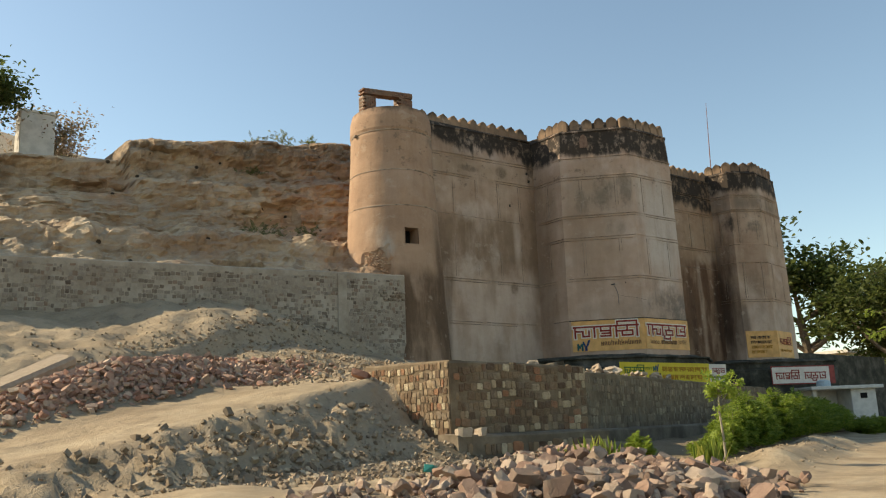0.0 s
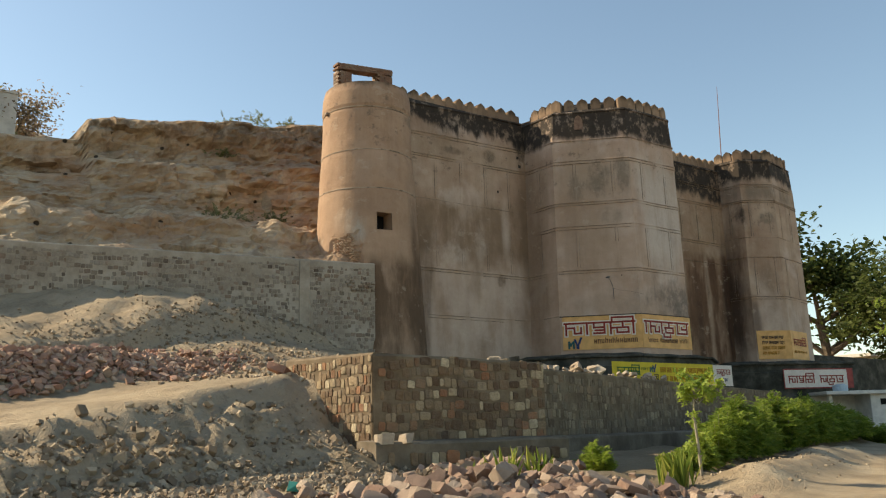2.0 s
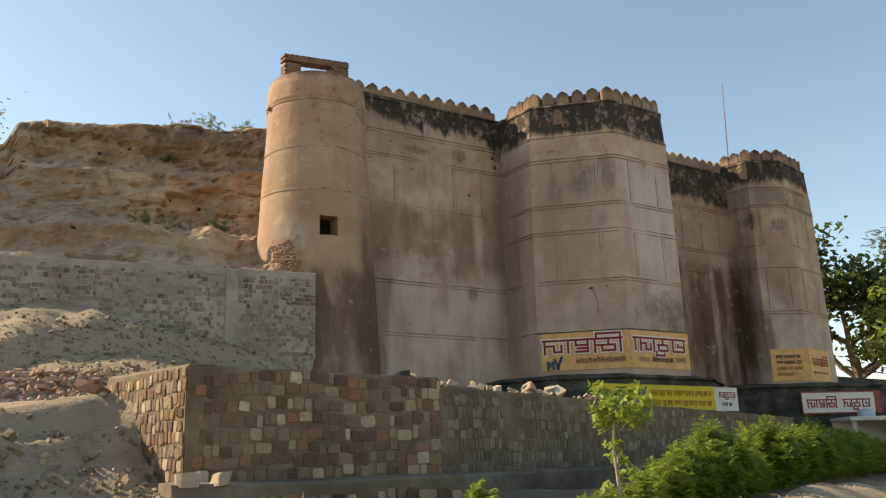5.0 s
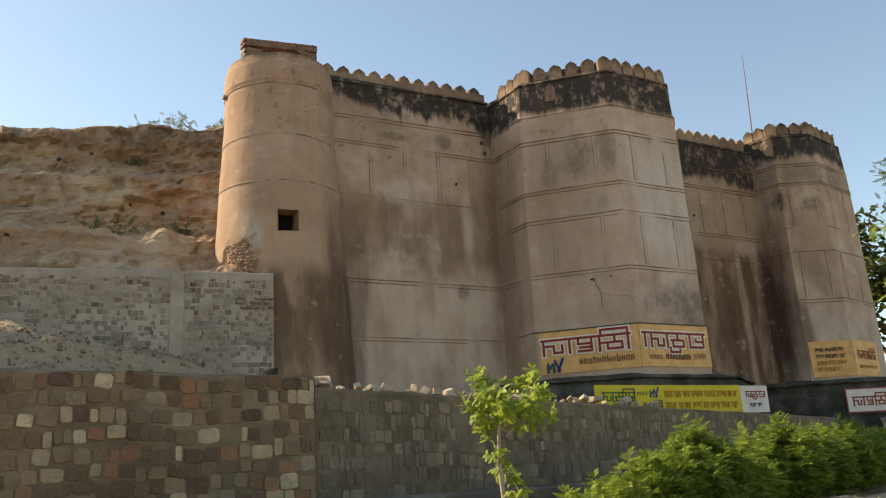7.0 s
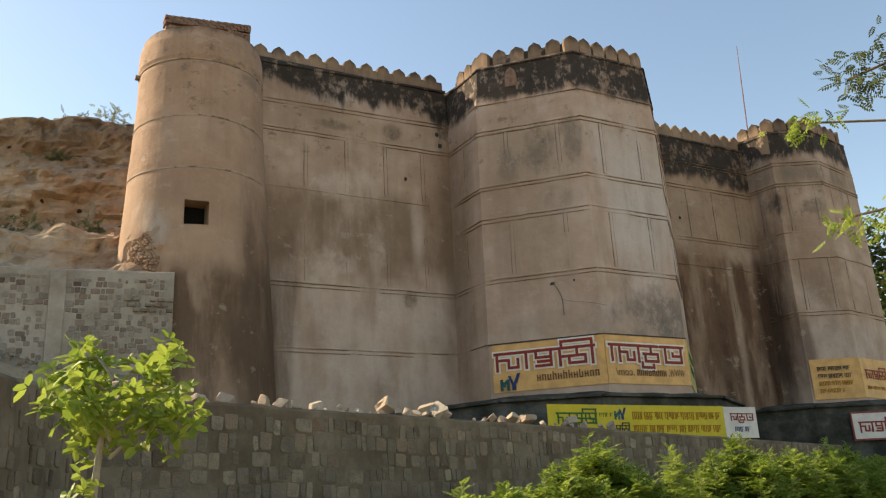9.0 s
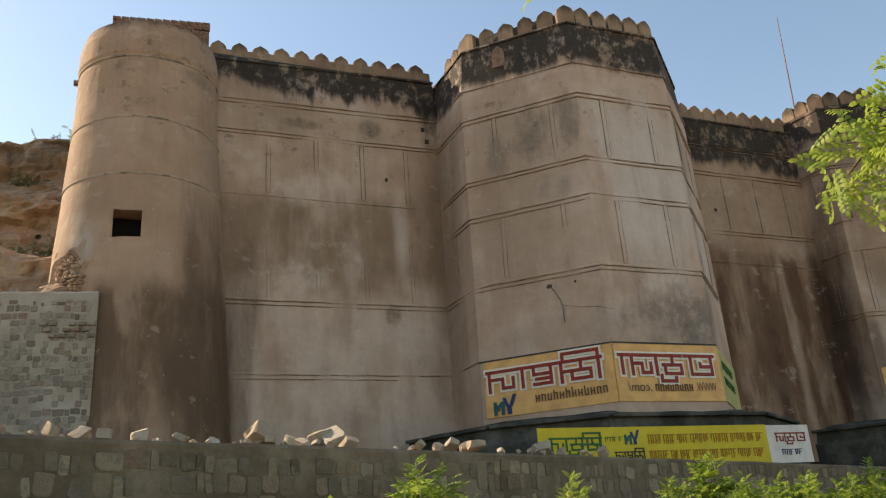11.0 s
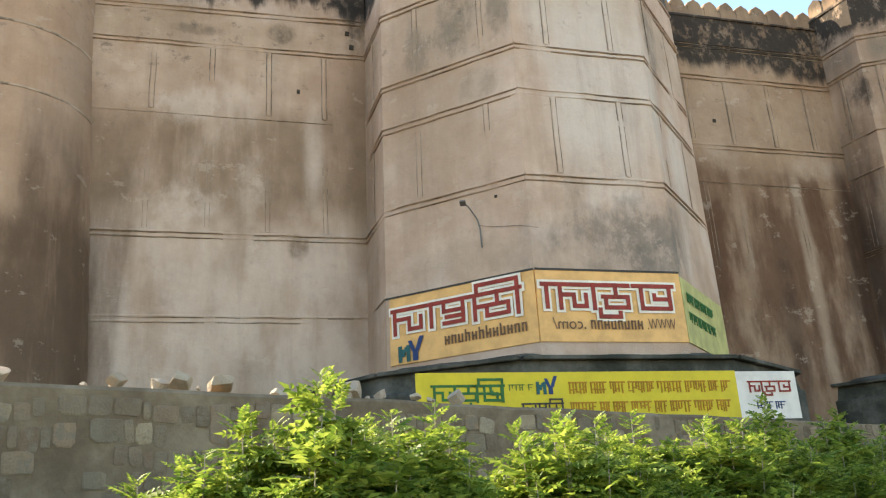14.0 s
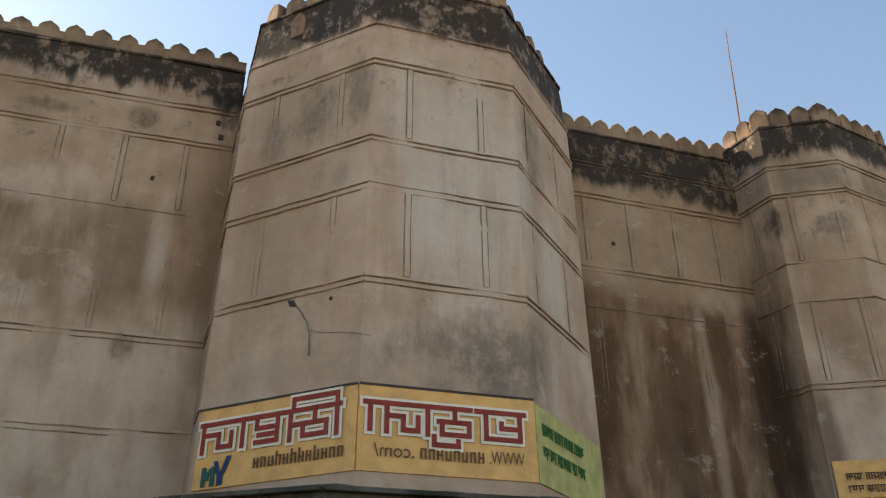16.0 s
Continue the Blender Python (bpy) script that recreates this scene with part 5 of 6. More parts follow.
def build_low_sign():
    thing = empty("wall_sign", "long yellow painted sign with small lettering on the plinth", "sign", "painted signs")
    m = pose(31.4, 27.62, 3.08, 0, 0, -0.6)
    field, white = bmesh.new(), bmesh.new()
    flat(field, m, 0.0, 6.9, -0.1, 0.92, 0.0)
    flat(white, m, 6.9, 8.35, -0.1, 0.90, 0.0)
    part("yellow_field", field, M_SIGN_YELLOW, thing)
    part("white_field", white, M_SIGN_WHITE, thing)
    big_word(thing, "letter", M_INK_GREEN, m, 0.15, 1.75, 0.36, 0.66, WORD_B[1:] + WORD_A[2:], -0.014)
    small_words(thing, M_INK_GREEN, m, 1.85, 2.35, 0.56, 0.68, -0.014, 60)
    emblem(thing, M_INK_TEAL, M_INK_BLUE, m, 2.42, 0.48, 0.4, -0.014)
    big_word(thing, "letter", M_INK_BLACK, m, 2.1, 2.95, 0.1, 0.30, WORD_A, -0.014)
    small_words(thing, M_INK_ORANGE, m, 3.1, 6.75, 0.48, 0.72, -0.014, 61)
    small_words(thing, M_INK_ORANGE, m, 3.1, 6.75, 0.08, 0.32, -0.014, 62)
    big_word(thing, "letter", M_INK_RED, m, 7.05, 8.2, 0.46, 0.68, WORD_B[1:], -0.014)
    small_words(thing, M_INK_BLUE, m, 7.3, 8.0, 0.1, 0.26, -0.014, 63)


build_low_sign()


# ---- bracket lamp on the bastion ----
def build_lamp():
    p, n = bastion.at(1, 0.66, 8.0)
    ang = math.degrees(math.atan2(n.y, n.x)) + 90
    thing = empty("street_lamp", "small street lamp on a bent bracket with a hanging cable", "lamp", at=(p.x, p.y, 0))
    thing.rotation_euler = (0, 0, radians(ang))
    arm = bmesh.new()
    tube(arm, [(0.1, -0.03, 7.1), (0.1, -0.06, 7.55), (0.07, -0.1, 7.75), (-0.04, -0.22, 8.0), (-0.1, -0.3, 8.1)], [0.016] * 5)
    part("bracket", arm, M_METAL, thing)
    head = bmesh.new()
    box(head, (-0.13, -0.38, 8.11), (0.14, 0.26, 0.06), 25, 0.02)
    part("lamp_head", head, M_METAL, thing)
    cable = bmesh.new()
    tube(cable, [(0.1 + 0.2 * k, -0.03, 7.62 - 0.05 * k - 0.02 * math.sin(k)) for k in range(8)], [0.0045] * 8, 5)
    part("cable", cable, M_INK_BLACK, thing)


build_lamp()

pole = bmesh.new()
tube(pole, [(47.82, 32.7, 16.0), (48.0, 32.7, 19.5), (48.15, 32.7, 22.4)], [0.035, 0.03, 0.015], 6)
tagged(part("mast", pole, M_RUST), "thin rusty iron mast rising behind the merlons", "mast")


# ---- retaining wall ----
def wall_frame(a, b):
    """The pose of a straight wall: x along it, -y out of its face."""
    d = Vector(b) - Vector(a)
    return pose(a[0], a[1], 0, 0, 0, math.degrees(math.atan2(d.y, d.x))), d.length


STONE_ONE = [masonry_stone("stone", M_STONE, (0.04, 0.22)) for _ in range(8)]
DULL_ONE = [masonry_stone("stone", M_DULL, (0.04, 0.22)) for _ in range(8)]
REND_ONE = [masonry_stone("stone", M_REND_STONE_ONE) for _ in range(8)]


def lay(m, length, z0, z1, course, deep, keep, seed, skip=None, shape=(0.45, 0.55, 0.65, 0.75, 0.85, 1.0, 1.3)):
    """Poses for stones in courses on a wall face."""
    r = random.Random(seed)
    out = []
    z = z0
    while z < z1 - 0.06:
        h = min(course * r.uniform(0.88, 1.12), z1 - z)
        x = r.uniform(-0.1, 0.0)
        while x < length - 0.05:
            w = min(course * r.choice(shape) * r.uniform(0.9, 1.1), length - x)
            x += w
            if x - w < 0 or w < 0.08 or r.random() > keep or (skip and skip(x - w / 2, z + h / 2)):
                continue
            gap = r.uniform(0.004, 0.022)
            out.append((r.randrange(8), m @ pose(x - w / 2, r.uniform(-0.012, 0.004), z + h / 2 + r.uniform(-0.03, 0.03) + 0.09 * noise.noise(Vector((x * 0.8, z, seed))), r.uniform(-2, 2), r.gauss(0, 4.0), r.uniform(-2, 2)) @ Matrix.Diagonal((w - gap, deep * r.uniform(0.7, 1.2), (h - gap) * r.uniform(0.84, 1.08), 1))))
        z += h
    return out


def place_stones(parent, puts, singles, material_joined, near, limit=290):
    """Nearest stones as objects of their own, the others joined."""
    puts = sorted(puts, key=lambda s: (s[1].translation - Vector(near)).length)
    for which, m in puts[:limit]:
        ob = part_mesh("stone", singles[which], None, parent)
        ob.matrix_basis = m
    if puts[limit:]:
        tagged(joined("stones", [as_arrays(s) for s in singles], puts[limit:], material_joined, parent), kind="stuff")


def solid_wall(name, a, b, z0, z1a, z1b, thick, material, label, cap=None, kind="", category="wall"):
    m, length = wall_frame(a, b)
    thing = empty(name, label, category, kind=kind)
    bm = bmesh.new()
    n = max(2, int(length / 0.5))
    rows = []
    for k in range(n + 1):
        x = length * k / n
        top = z1a + (z1b - z1a) * k / n + 0.03 * noise.noise(Vector((x * 0.9 + a[0], 3, 1)))
        rows.append([bm.verts.new(m @ Vector(c)) for c in ((x, 0, z0), (x, 0, top - 0.05), (x, 0.05, top), (x, thick, top), (x, thick, z0))])
    for p, q in zip(rows, rows[1:]):
        for i in range(5):
            bm.faces.new((p[i], p[(i + 1) % 5], q[(i + 1) % 5], q[i]))
    bm.faces.new(rows[0])
    bm.faces.new(list(reversed(rows[-1])))
    bmesh.ops.recalc_face_normals(bm, faces=bm.faces)
    part("mortar_core", bm, material, thing)
    return thing, m, length


rw, rw_m, rw_len = solid_wall("retaining_wall", RW0, RW1, 3.2, 8.0, 8.05, 0.6, M_RENDER, "grey stone retaining wall with smeared cement pointing")
puts = lay(rw_m, rw_len, 4.3, 7.8, 0.165, 0.026, 0.66, 5, lambda x, z: rw_len - 3.25 < x < rw_len - 2.8, (0.55, 0.7, 0.85, 1.0, 1.2, 1.5))
place_stones(rw, puts, REND_ONE, M_REND_STONE, (21.4, 31.0, 6.5))
bm = bmesh.new()
box(bm, (rw_len - 3.0, 0.0, 6.1), (0.42, 0.12, 3.7), 0, 0.02)
strip = part("render_strip", bm, M_RENDER, rw)
strip.matrix_basis = rw_m
BARE_ONE = [masonry_stone("brick", M_REND_STONE_ONE, (0.03, 0.12)) for _ in range(4)]
for k in range(3):
    for i in range(6):
        if (k * 5 + i * 3) % 4 == 0:
            continue
        ob = part_mesh("brick", BARE_ONE[(k + i) % 4], None, rw)
        ob.matrix_basis = rw_m @ pose(rw_len - 1.2 + 0.22 * i + 0.1 * (k % 2), -0.03, 6.9 + 0.15 * k, rng.uniform(-3, 3), rng.uniform(-4, 4), rng.uniform(-4, 4)) @ Matrix.Diagonal((rng.uniform(0.15, 0.2), 0.12, 0.1, 1))

# ---- stone boundary walls beside the road ----
block, m_b, len_b = solid_wall("boundary_wall", (12.6, 16.48), (17.1, 16.3), 0.1, 2.82, 2.72, 0.5, M_MORTAR, "stone boundary wall of brown and buff squared rubble")
place_stones(block, lay(m_b, len_b, 1.02, 2.72, 0.215, 0.03, 0.96, 11, None, (0.5, 0.65, 0.8, 0.95, 1.1, 1.3)), STONE_ONE, M_STONES, (12.5, 16.4, 2))
side, m_s, len_s = solid_wall("boundary_wall", (12.05, 19.45), (12.585, 16.5), 0.6, 2.9, 2.82, 0.5, M_MORTAR, "sunlit end of the stone boundary wall, coursed buff rubble")
place_stones(side, lay(m_s, len_s, 1.02, 2.78, 0.2, 0.03, 0.98, 12, None, (0.5, 0.65, 0.8, 0.95)), STONE_ONE, M_STONES, (12.5, 16.4, 2))
ret, m_r, len_r = solid_wall("boundary_wall", (17.12, 16.32), (18.3, 19.5), 0.1, 2.72, 2.9, 0.5, M_MORTAR, "short slanting return of the boundary wall, smeared with cement")
place_stones(ret, lay(m_r, len_r, 1.02, 2.7, 0.215, 0.02, 0.6, 14), DULL_ONE, M_DULLS, (17.2, 16.4, 2))
W2A, W2B = (17.0, 19.2), (46.5, 29.6)
wall2, m_2, len_2 = solid_wall("boundary_wall", W2A, W2B, 0.1, 2.98, 2.85, 0.5, M_MORTAR, "long low stone boundary wall with cement capping below the fort")
place_stones(wall2, lay(m_2, len_2, 0.9, 2.84, 0.27, 0.02, 0.74, 13, lambda x, z: x < 1.0), DULL_ONE, M_DULLS, (26.5, 22.4, 2.5))


def ledge(a, b, z1, out, label):
    m, length = wall_frame(a, b)
    thing = empty("wall_footing", label, "footing")
    bm = bmesh.new()
    n = int(length / 0.4)
    rows = []
    for k in range(n + 1):
        x = length * k / n
        j = 0.02 * noise.noise(Vector((x, a[0], 0)))
        rows.append([bm.verts.new(m @ Vector(c)) for c in ((x, -out, -0.2), (x, -out + j, z1 - 0.05 + j), (x, -out + 0.05, z1 + j), (x, 0.06, z1 + 0.03 + j), (x, 0.06, -0.2))])
    for p, q in zip(rows, rows[1:]):
        for i in range(5):
            bm.faces.new((p[i], p[(i + 1) % 5], q[(i + 1) % 5], q[i]))
    bm.faces.new(rows[0])
    bm.faces.new(list(reversed(rows[-1])))
    bmesh.ops.recalc_face_normals(bm, faces=bm.faces)
    part("footing_body", bm, M_CONCRETE, thing)
    return thing, m, length


foot, m_f, len_f = ledge((12.25, 16.5), (17.1, 16.3), 1.02, 0.75, "concrete capped stone footing of the boundary wall")
place_stones(foot, lay(m_f @ Matrix.Translation((0, -0.75, 0)), len_f, 0.35, 0.9, 0.26, 0.06, 0.85, 31), STONE_ONE, M_STONES, (12, 16, 1), 120)
ledge((17.1, 19.25), (44, 28.75), 0.95, 0.7, "pale concrete footing along the low wall")


# ---- loose stones ----
ROCK = rocks_with(M_ROCK, 20, 0.66, 16)
REDROCK = rocks_with(M_RED, 10, 0.7, 14)
PALE = rocks_with(M_PALE_ROCK, 6, 0.8, 14)
GRAVEL = [as_arrays(m) for m in rocks_with(M_GRAVEL, 6, 0.7, 10)]


def heap(name, label, singles, joined_mat, spots, limit, group=""):
    """A heap: the biggest stones singly, the rest joined."""
    thing = empty(name, label, "stone heap", group)
    spots = sorted(spots, key=lambda s: -s[2])
    for k, (x, y, s, lift) in enumerate(spots[:limit]):
        ob = part_mesh("stone", singles[k % len(singles)], None, thing)
        ob.matrix_basis = pose(x, y, ground_z(x, y) + s * lift, rng.uniform(-40, 40), rng.uniform(-40, 40), rng.uniform(0, 360)) @ Matrix.Diagonal((s * rng.uniform(0.8, 1.3), s, s * rng.uniform(0.8, 1.1), 1))
    rest = [(rng.randrange(len(singles)), pose(x, y, ground_z(x, y) + s * lift, rng.uniform(-60, 60), rng.uniform(-60, 60), rng.uniform(0, 360)) @ Matrix.Scale(s, 4)) for x, y, s, lift in spots[limit:]]
    if rest:
        tagged(joined("rubble", [as_arrays(m) for m in singles], rest, joined_mat, thing), kind="stuff")
    return thing


def scatter(n, qc, pc, sq, sp, size, lift=(0.1, 0.35)):
    out = []
    while len(out) < n:
        q, p = rng.gauss(qc, sq), rng.gauss(pc, sp)
        if abs(q - qc) > 2.2 * sq or abs(p - pc) > 2.0 * sp:
            continue
        x, y = to_xy(q, p)
        out.append((x, y, size[0] * (size[1] / size[0]) ** rng.random() ** 1.5, rng.uniform(*lift)))
    return out


spots = scatter(2200, 12.9, 3.9, 1.95, 1.0, (0.08, 0.40), (0.05, 0.6)) + scatter(320, 9.0, 5.2, 1.2, 0.7, (0.07, 0.3)) + scatter(200, 17.0, 6.6, 1.1, 0.8, (0.08, 0.34))
heap("sandstone_heap", "heap of broken pink sandstone lumps beside the road", ROCK, M_ROCKS, spots, 280)
spots = scatter(3000, 16.0, 18.5, 2.6, 0.75, (0.12, 0.34), (0.0, 0.55)) + scatter(450, 20.0, 17.6, 1.3, 0.7, (0.09, 0.26))
heap("red_stone_heap", "long heap of broken red sandstone on the slope", REDROCK, M_REDS, spots, 240)
grav = [(x, y, s, l) for x, y, s, l in scatter(3000, 13.6, 10.4, 2.6, 1.0, (0.03, 0.19), (0.0, 0.25)) + scatter(3600, 14.6, 8.6, 1.6, 0.9, (0.05, 0.16), (0.0, 0.4)) + scatter(260, 13.2, 10.9, 2.6, 0.9, (0.14, 0.34), (-0.05, 0.12)) + scatter(900, 23.5, 21.2, 4, 0.6, (0.05, 0.22), (0.0, 0.3))]
grav += scatter(350, 13.5, 11.3, 3.0, 0.6, (0.03, 0.12), (0.0, 0.25)) + scatter(700, 22.0, 16.5, 2.0, 2.0, (0.06, 0.24), (0.0, 0.3)) + scatter(700, 20, 21.5, 5, 2, (0.04, 0.16), (0, 0.2)) + scatter(900, 23, 15.5, 2, 2, (0.06, 0.28), (0, 0.3)) + scatter(500, 25, 4.0, 5, 0.9, (0.03, 0.12), (0, 0.2))
tagged(joined("gravel", GRAVEL, [(rng.randrange(6), pose(x, y, ground_z(x, y) + s * l, rng.uniform(-60, 60), rng.uniform(-60, 60), rng.uniform(0, 360)) @ Matrix.Scale(s, 4)) for x, y, s, l in grav], M_GRAVEL), "grey rubble and gravel strewn over the slopes", "gravel", kind="stuff")

debris = empty("rubble_row", "pale broken stones lying along the wall top", "stones")
for k in range(84):
    f = rng.uniform(0.8, 7.5) if k > 60 else (1.2 + 14.5 * rng.random()) if k > 12 else rng.uniform(6.8, 8.6)
    s = (0.08 + 0.34 * rng.random() ** 2.2 if k > 3 else 0.5)
    c = m_2 @ Vector((f, rng.uniform(0.12, 0.5), 2.98 + s * 0.22))
    ob = part_mesh("stone", PALE[k % 6], None, debris)
    ob.matrix_basis = pose(*c, rng.uniform(-40, 40), rng.uniform(-40, 40), rng.uniform(0, 360)) @ Matrix.Scale(s, 4)
slab = bmesh.new()
box(slab, (0, 0, 0), (2.3, 0.8, 0.32), 0, 0.09)
ob = tagged(part("stone_slab", slab, M_PALE_ROCK), "long tilted sandstone slab leaning on the red heap", "slab")
ob.matrix_basis = pose(4.9, 24.6, 3.0, 10, -24, 20)


# ---- plants ----
def branchy(bm, base, heading, length, radius, depth, r, tips, bend=0.25, spread_a=0.7):
    """A limb that forks into thinner ones; its ends go into tips."""
    pts, rad, p, d = [Vector(base)], [radius], Vector(base), Vector(heading).normalized()
    for k in range(4):
        d = (d + Vector((r.gauss(0, bend), r.gauss(0, bend), r.gauss(0.05, bend * 0.6)))).normalized()
        p = p + d * length / 4
        pts.append(p.copy())
        rad.append(radius * (1 - 0.13 * (k + 1)))
        if depth > 0 and k >= 1:
            side = (d + Vector((r.gauss(0, spread_a), r.gauss(0, spread_a), r.gauss(0.15, spread_a * 0.5)))).normalized()
            branchy(bm, p, side, length * r.uniform(0.5, 0.75), rad[-1] * 0.6, depth - 1, r, tips, bend, spread_a)
        if depth <= 1:
            tips.append(p.copy())
    tube(bm, pts, rad, 6)


def leafy_tree(name, label, at, height, seed, leaf=0.35, per_tip=26, cloud=0.7, material=None, depth=3, trunk=0.3, bark=None):
    r = random.Random(seed)
    thing = empty(name, label, "tree", "trees", at=(0, 0, 0))
    bm, tips = bmesh.new(), []
    pts = [Vector(at), Vector(at) + Vector((r.gauss(0, 0.2), r.gauss(0, 0.2), height * 0.2)), Vector(at) + Vector((r.gauss(0, 0.4), r.gauss(0, 0.4), height * 0.38))]
    tube(bm, pts, [trunk, trunk * 0.8, trunk * 0.7], 8)
    for k in range(6):
        a = 2 * math.pi * (k + r.random() * 0.6) / 6
        branchy(bm, pts[1 + (k % 2)], (math.cos(a), math.sin(a), r.uniform(0.6, 1.3)), height * r.uniform(0.32, 0.45), trunk * 0.5, depth - 1, r, tips)
    part("trunk", bm, bark or M_BARK, thing)
    put = []
    for t in tips:
        if r.random() < 0.12:
            continue
        c = cloud * r.uniform(0.6, 1.3)
        for _ in range(per_tip):
            v = Vector((r.gauss(0, c), r.gauss(0, c), r.gauss(0, c * 0.55)))
            put.append((0, turn_at(t + v, leaf * r.uniform(0.6, 1.2), 0.1, r)))
    joined("crown", SIMPLE, put, material or M_LEAF_TREE, thing)
    return thing


leafy_tree("tree", "broad dark green tree beyond the bastion", (73, 41.5, 3.5), 15.5, 3, 0.62, 24, 0.9, trunk=0.5)
leafy_tree("tree", "lower spreading tree beside the far bank", (71, 33.0, 3.5), 10.5, 8, 0.5, 24, 0.8, trunk=0.4)
leafy_tree("tree", "dense dark tree crowding the far bank wall", (82, 37.5, 2.5), 9.0, 17, 0.5, 30, 1.0, trunk=0.35)
leafy_tree("tree", "dark tree on top of the mound", (4.6, 47.5, 14.5), 6.8, 5, 0.3, 46, 0.65, trunk=0.25)
leafy_tree("tree", "dry pinkish shrub beside the small hut", (10.2, 49.5, 15.0), 4.6, 6, 0.22, 10, 0.5, M_LEAF_DRY, trunk=0.1)


def build_sapling():
    r = random.Random(4)
    x, y = 17.65, 12.5
    z = ground_z(x, y)
    thing = empty("sapling", "slender young tree with pale stem and light leaves", "tree", "trees")
    bm, put = bmesh.new(), []
    top = Vector((x + 0.02, y, 2.05))
    tube(bm, [(x + 0.03, y, z - 0.1), (x, y, z + 0.6), (x - 0.03, y + 0.02, z + 1.1), top], [0.034, 0.03, 0.024, 0.014], 7)
    for k in range(15):
        a = k * 2.4
        high = k > 4
        b = Vector((x + 0.04, y - 0.04, 1.55 + 0.05 * (k - 4))) if high else Vector((x + 0.02, y, z + 0.3 + 0.2 * k))
        ln = (0.42 if high else 0.18) * r.uniform(0.6, 1.1)
        e = b + Vector((math.cos(a) * ln, math.sin(a) * ln, r.uniform(-0.1, 0.45) * ln + 0.06))
        mid = b.lerp(e, 0.5) + Vector((0, 0, 0.06))
        twig = bmesh.new()
        tube(twig, [b, mid, e], [0.012, 0.009, 0.004], 5)
        part("twig", twig, M_PALE_BARK, thing)
        for j in range(34 if high else 14):
            p = b.lerp(e, r.uniform(0.45, 1.15)) + Vector((r.gauss(0, 0.06), r.gauss(0, 0.06), r.gauss(0, 0.055)))
            put.append((0, turn_at(p, r.uniform(0.06, 0.115), -0.1, r)))
    part("stem", bm, M_PALE_BARK, thing)
    joined("foliage", BROAD, put, M_LEAF_YOUNG, thing)


build_sapling()


def build_bush(q, p, high, wide, seed, material, label, shoots=62, dense=62, leaf=0.27):
    """A bush of upright leafy shoots that end in feathery spikes round a common root."""
    r = random.Random(seed)
    x, y = to_xy(q, p)
    z = ground_z(x, y)
    thing = empty("bush", label, "bush", "roadside bushes")
    bm, put = bmesh.new(), []
    for k in range(shoots):
        a, rad = r.uniform(0, 2 * math.pi), wide * math.sqrt(r.random())
        h = (high - z) * (1 - 0.45 * (rad / wide) ** 2) * (r.uniform(0.88, 1.04) if r.random() < 0.3 else r.uniform(0.6, 0.88))
        foot = Vector((x + 0.25 * rad * math.cos(a), y + 0.25 * rad * math.sin(a), z - 0.05))
        tip = Vector((x + rad * math.cos(a), y + rad * math.sin(a), z + h))
        bow = foot.lerp(tip, 0.55) + Vector((0.22 * rad * math.cos(a), 0.22 * rad * math.sin(a), 0.02))
        tube(bm, [foot, bow, tip], [0.014, 0.010, 0.003], 4)
        spike = 0.26 / max(0.3, h)
        for j in range(dense):
            f = 0.22 + 0.78 * (j + r.random()) / dense
            c = foot.lerp(bow, f / 0.55) if f < 0.55 else bow.lerp(tip, (f - 0.55) / 0.45)
            top = smooth(1.0 - spike, 1.0, f)
            b = r.uniform(0, 2 * math.pi)
            d = Vector((math.cos(b), math.sin(b), 0.15 + 0.75 * top + r.gauss(0, 0.25))).normalized()
            turn = d.to_track_quat("Y", "Z").to_matrix().to_4x4()
            put.append((0, Matrix.Translation(c) @ turn @ pose(0, 0, 0, 0, r.uniform(-35, 35), 0) @ Matrix.Scale(leaf * (1 - 0.62 * top) * r.uniform(0.75, 1.25), 4)))
    part("branchwork", bm, M_PALE_BARK, thing)
    joined("foliage", FROND, put, material, thing)


HEDGE = "dense bright green roadside bush with feathery shoots"
for k, (q, p, h, w) in enumerate(((26.4, 5.2, 1.5, 0.6), (27.4, 5.1, 1.75, 0.7), (28.6, 5.2, 2.02, 0.8), (29.6, 5.5, 1.85, 0.65), (32.3, 5.3, 1.7, 0.55), (33.0, 5.0, 2.2, 0.75), (34.0, 5.2, 2.08, 0.8), (35.4, 5.0, 2.14, 0.85),
                                  (36.4, 5.2, 2.12, 0.85), (37.4, 4.9, 2.1, 0.85), (38.4, 5.1, 2.28, 0.9), (39.8, 5.0, 2.2, 1.0), (41.4, 5.1, 2.2, 1.0))):
    build_bush(q, p, h, w, k + 1, M_LEAF_HEDGE, HEDGE)
for k, (q, p, h, w) in enumerate(((43.0, 5.0, 2.2, 1.1), (44.8, 5.1, 2.15, 1.1), (46.4, 4.9, 2.1, 1.1), (48.1, 4.8, 2.0, 1.1), (49.9, 4.5, 1.75, 1.0), (51.5, 3.4, 1.0, 0.9), (53.3, 3.0, 1.0, 0.9), (55.0, 2.6, 0.95, 0.9))):
    build_bush(q, p, h, w, k + 41, M_LEAF_HEDGE, HEDGE, 46, 40, 0.36)
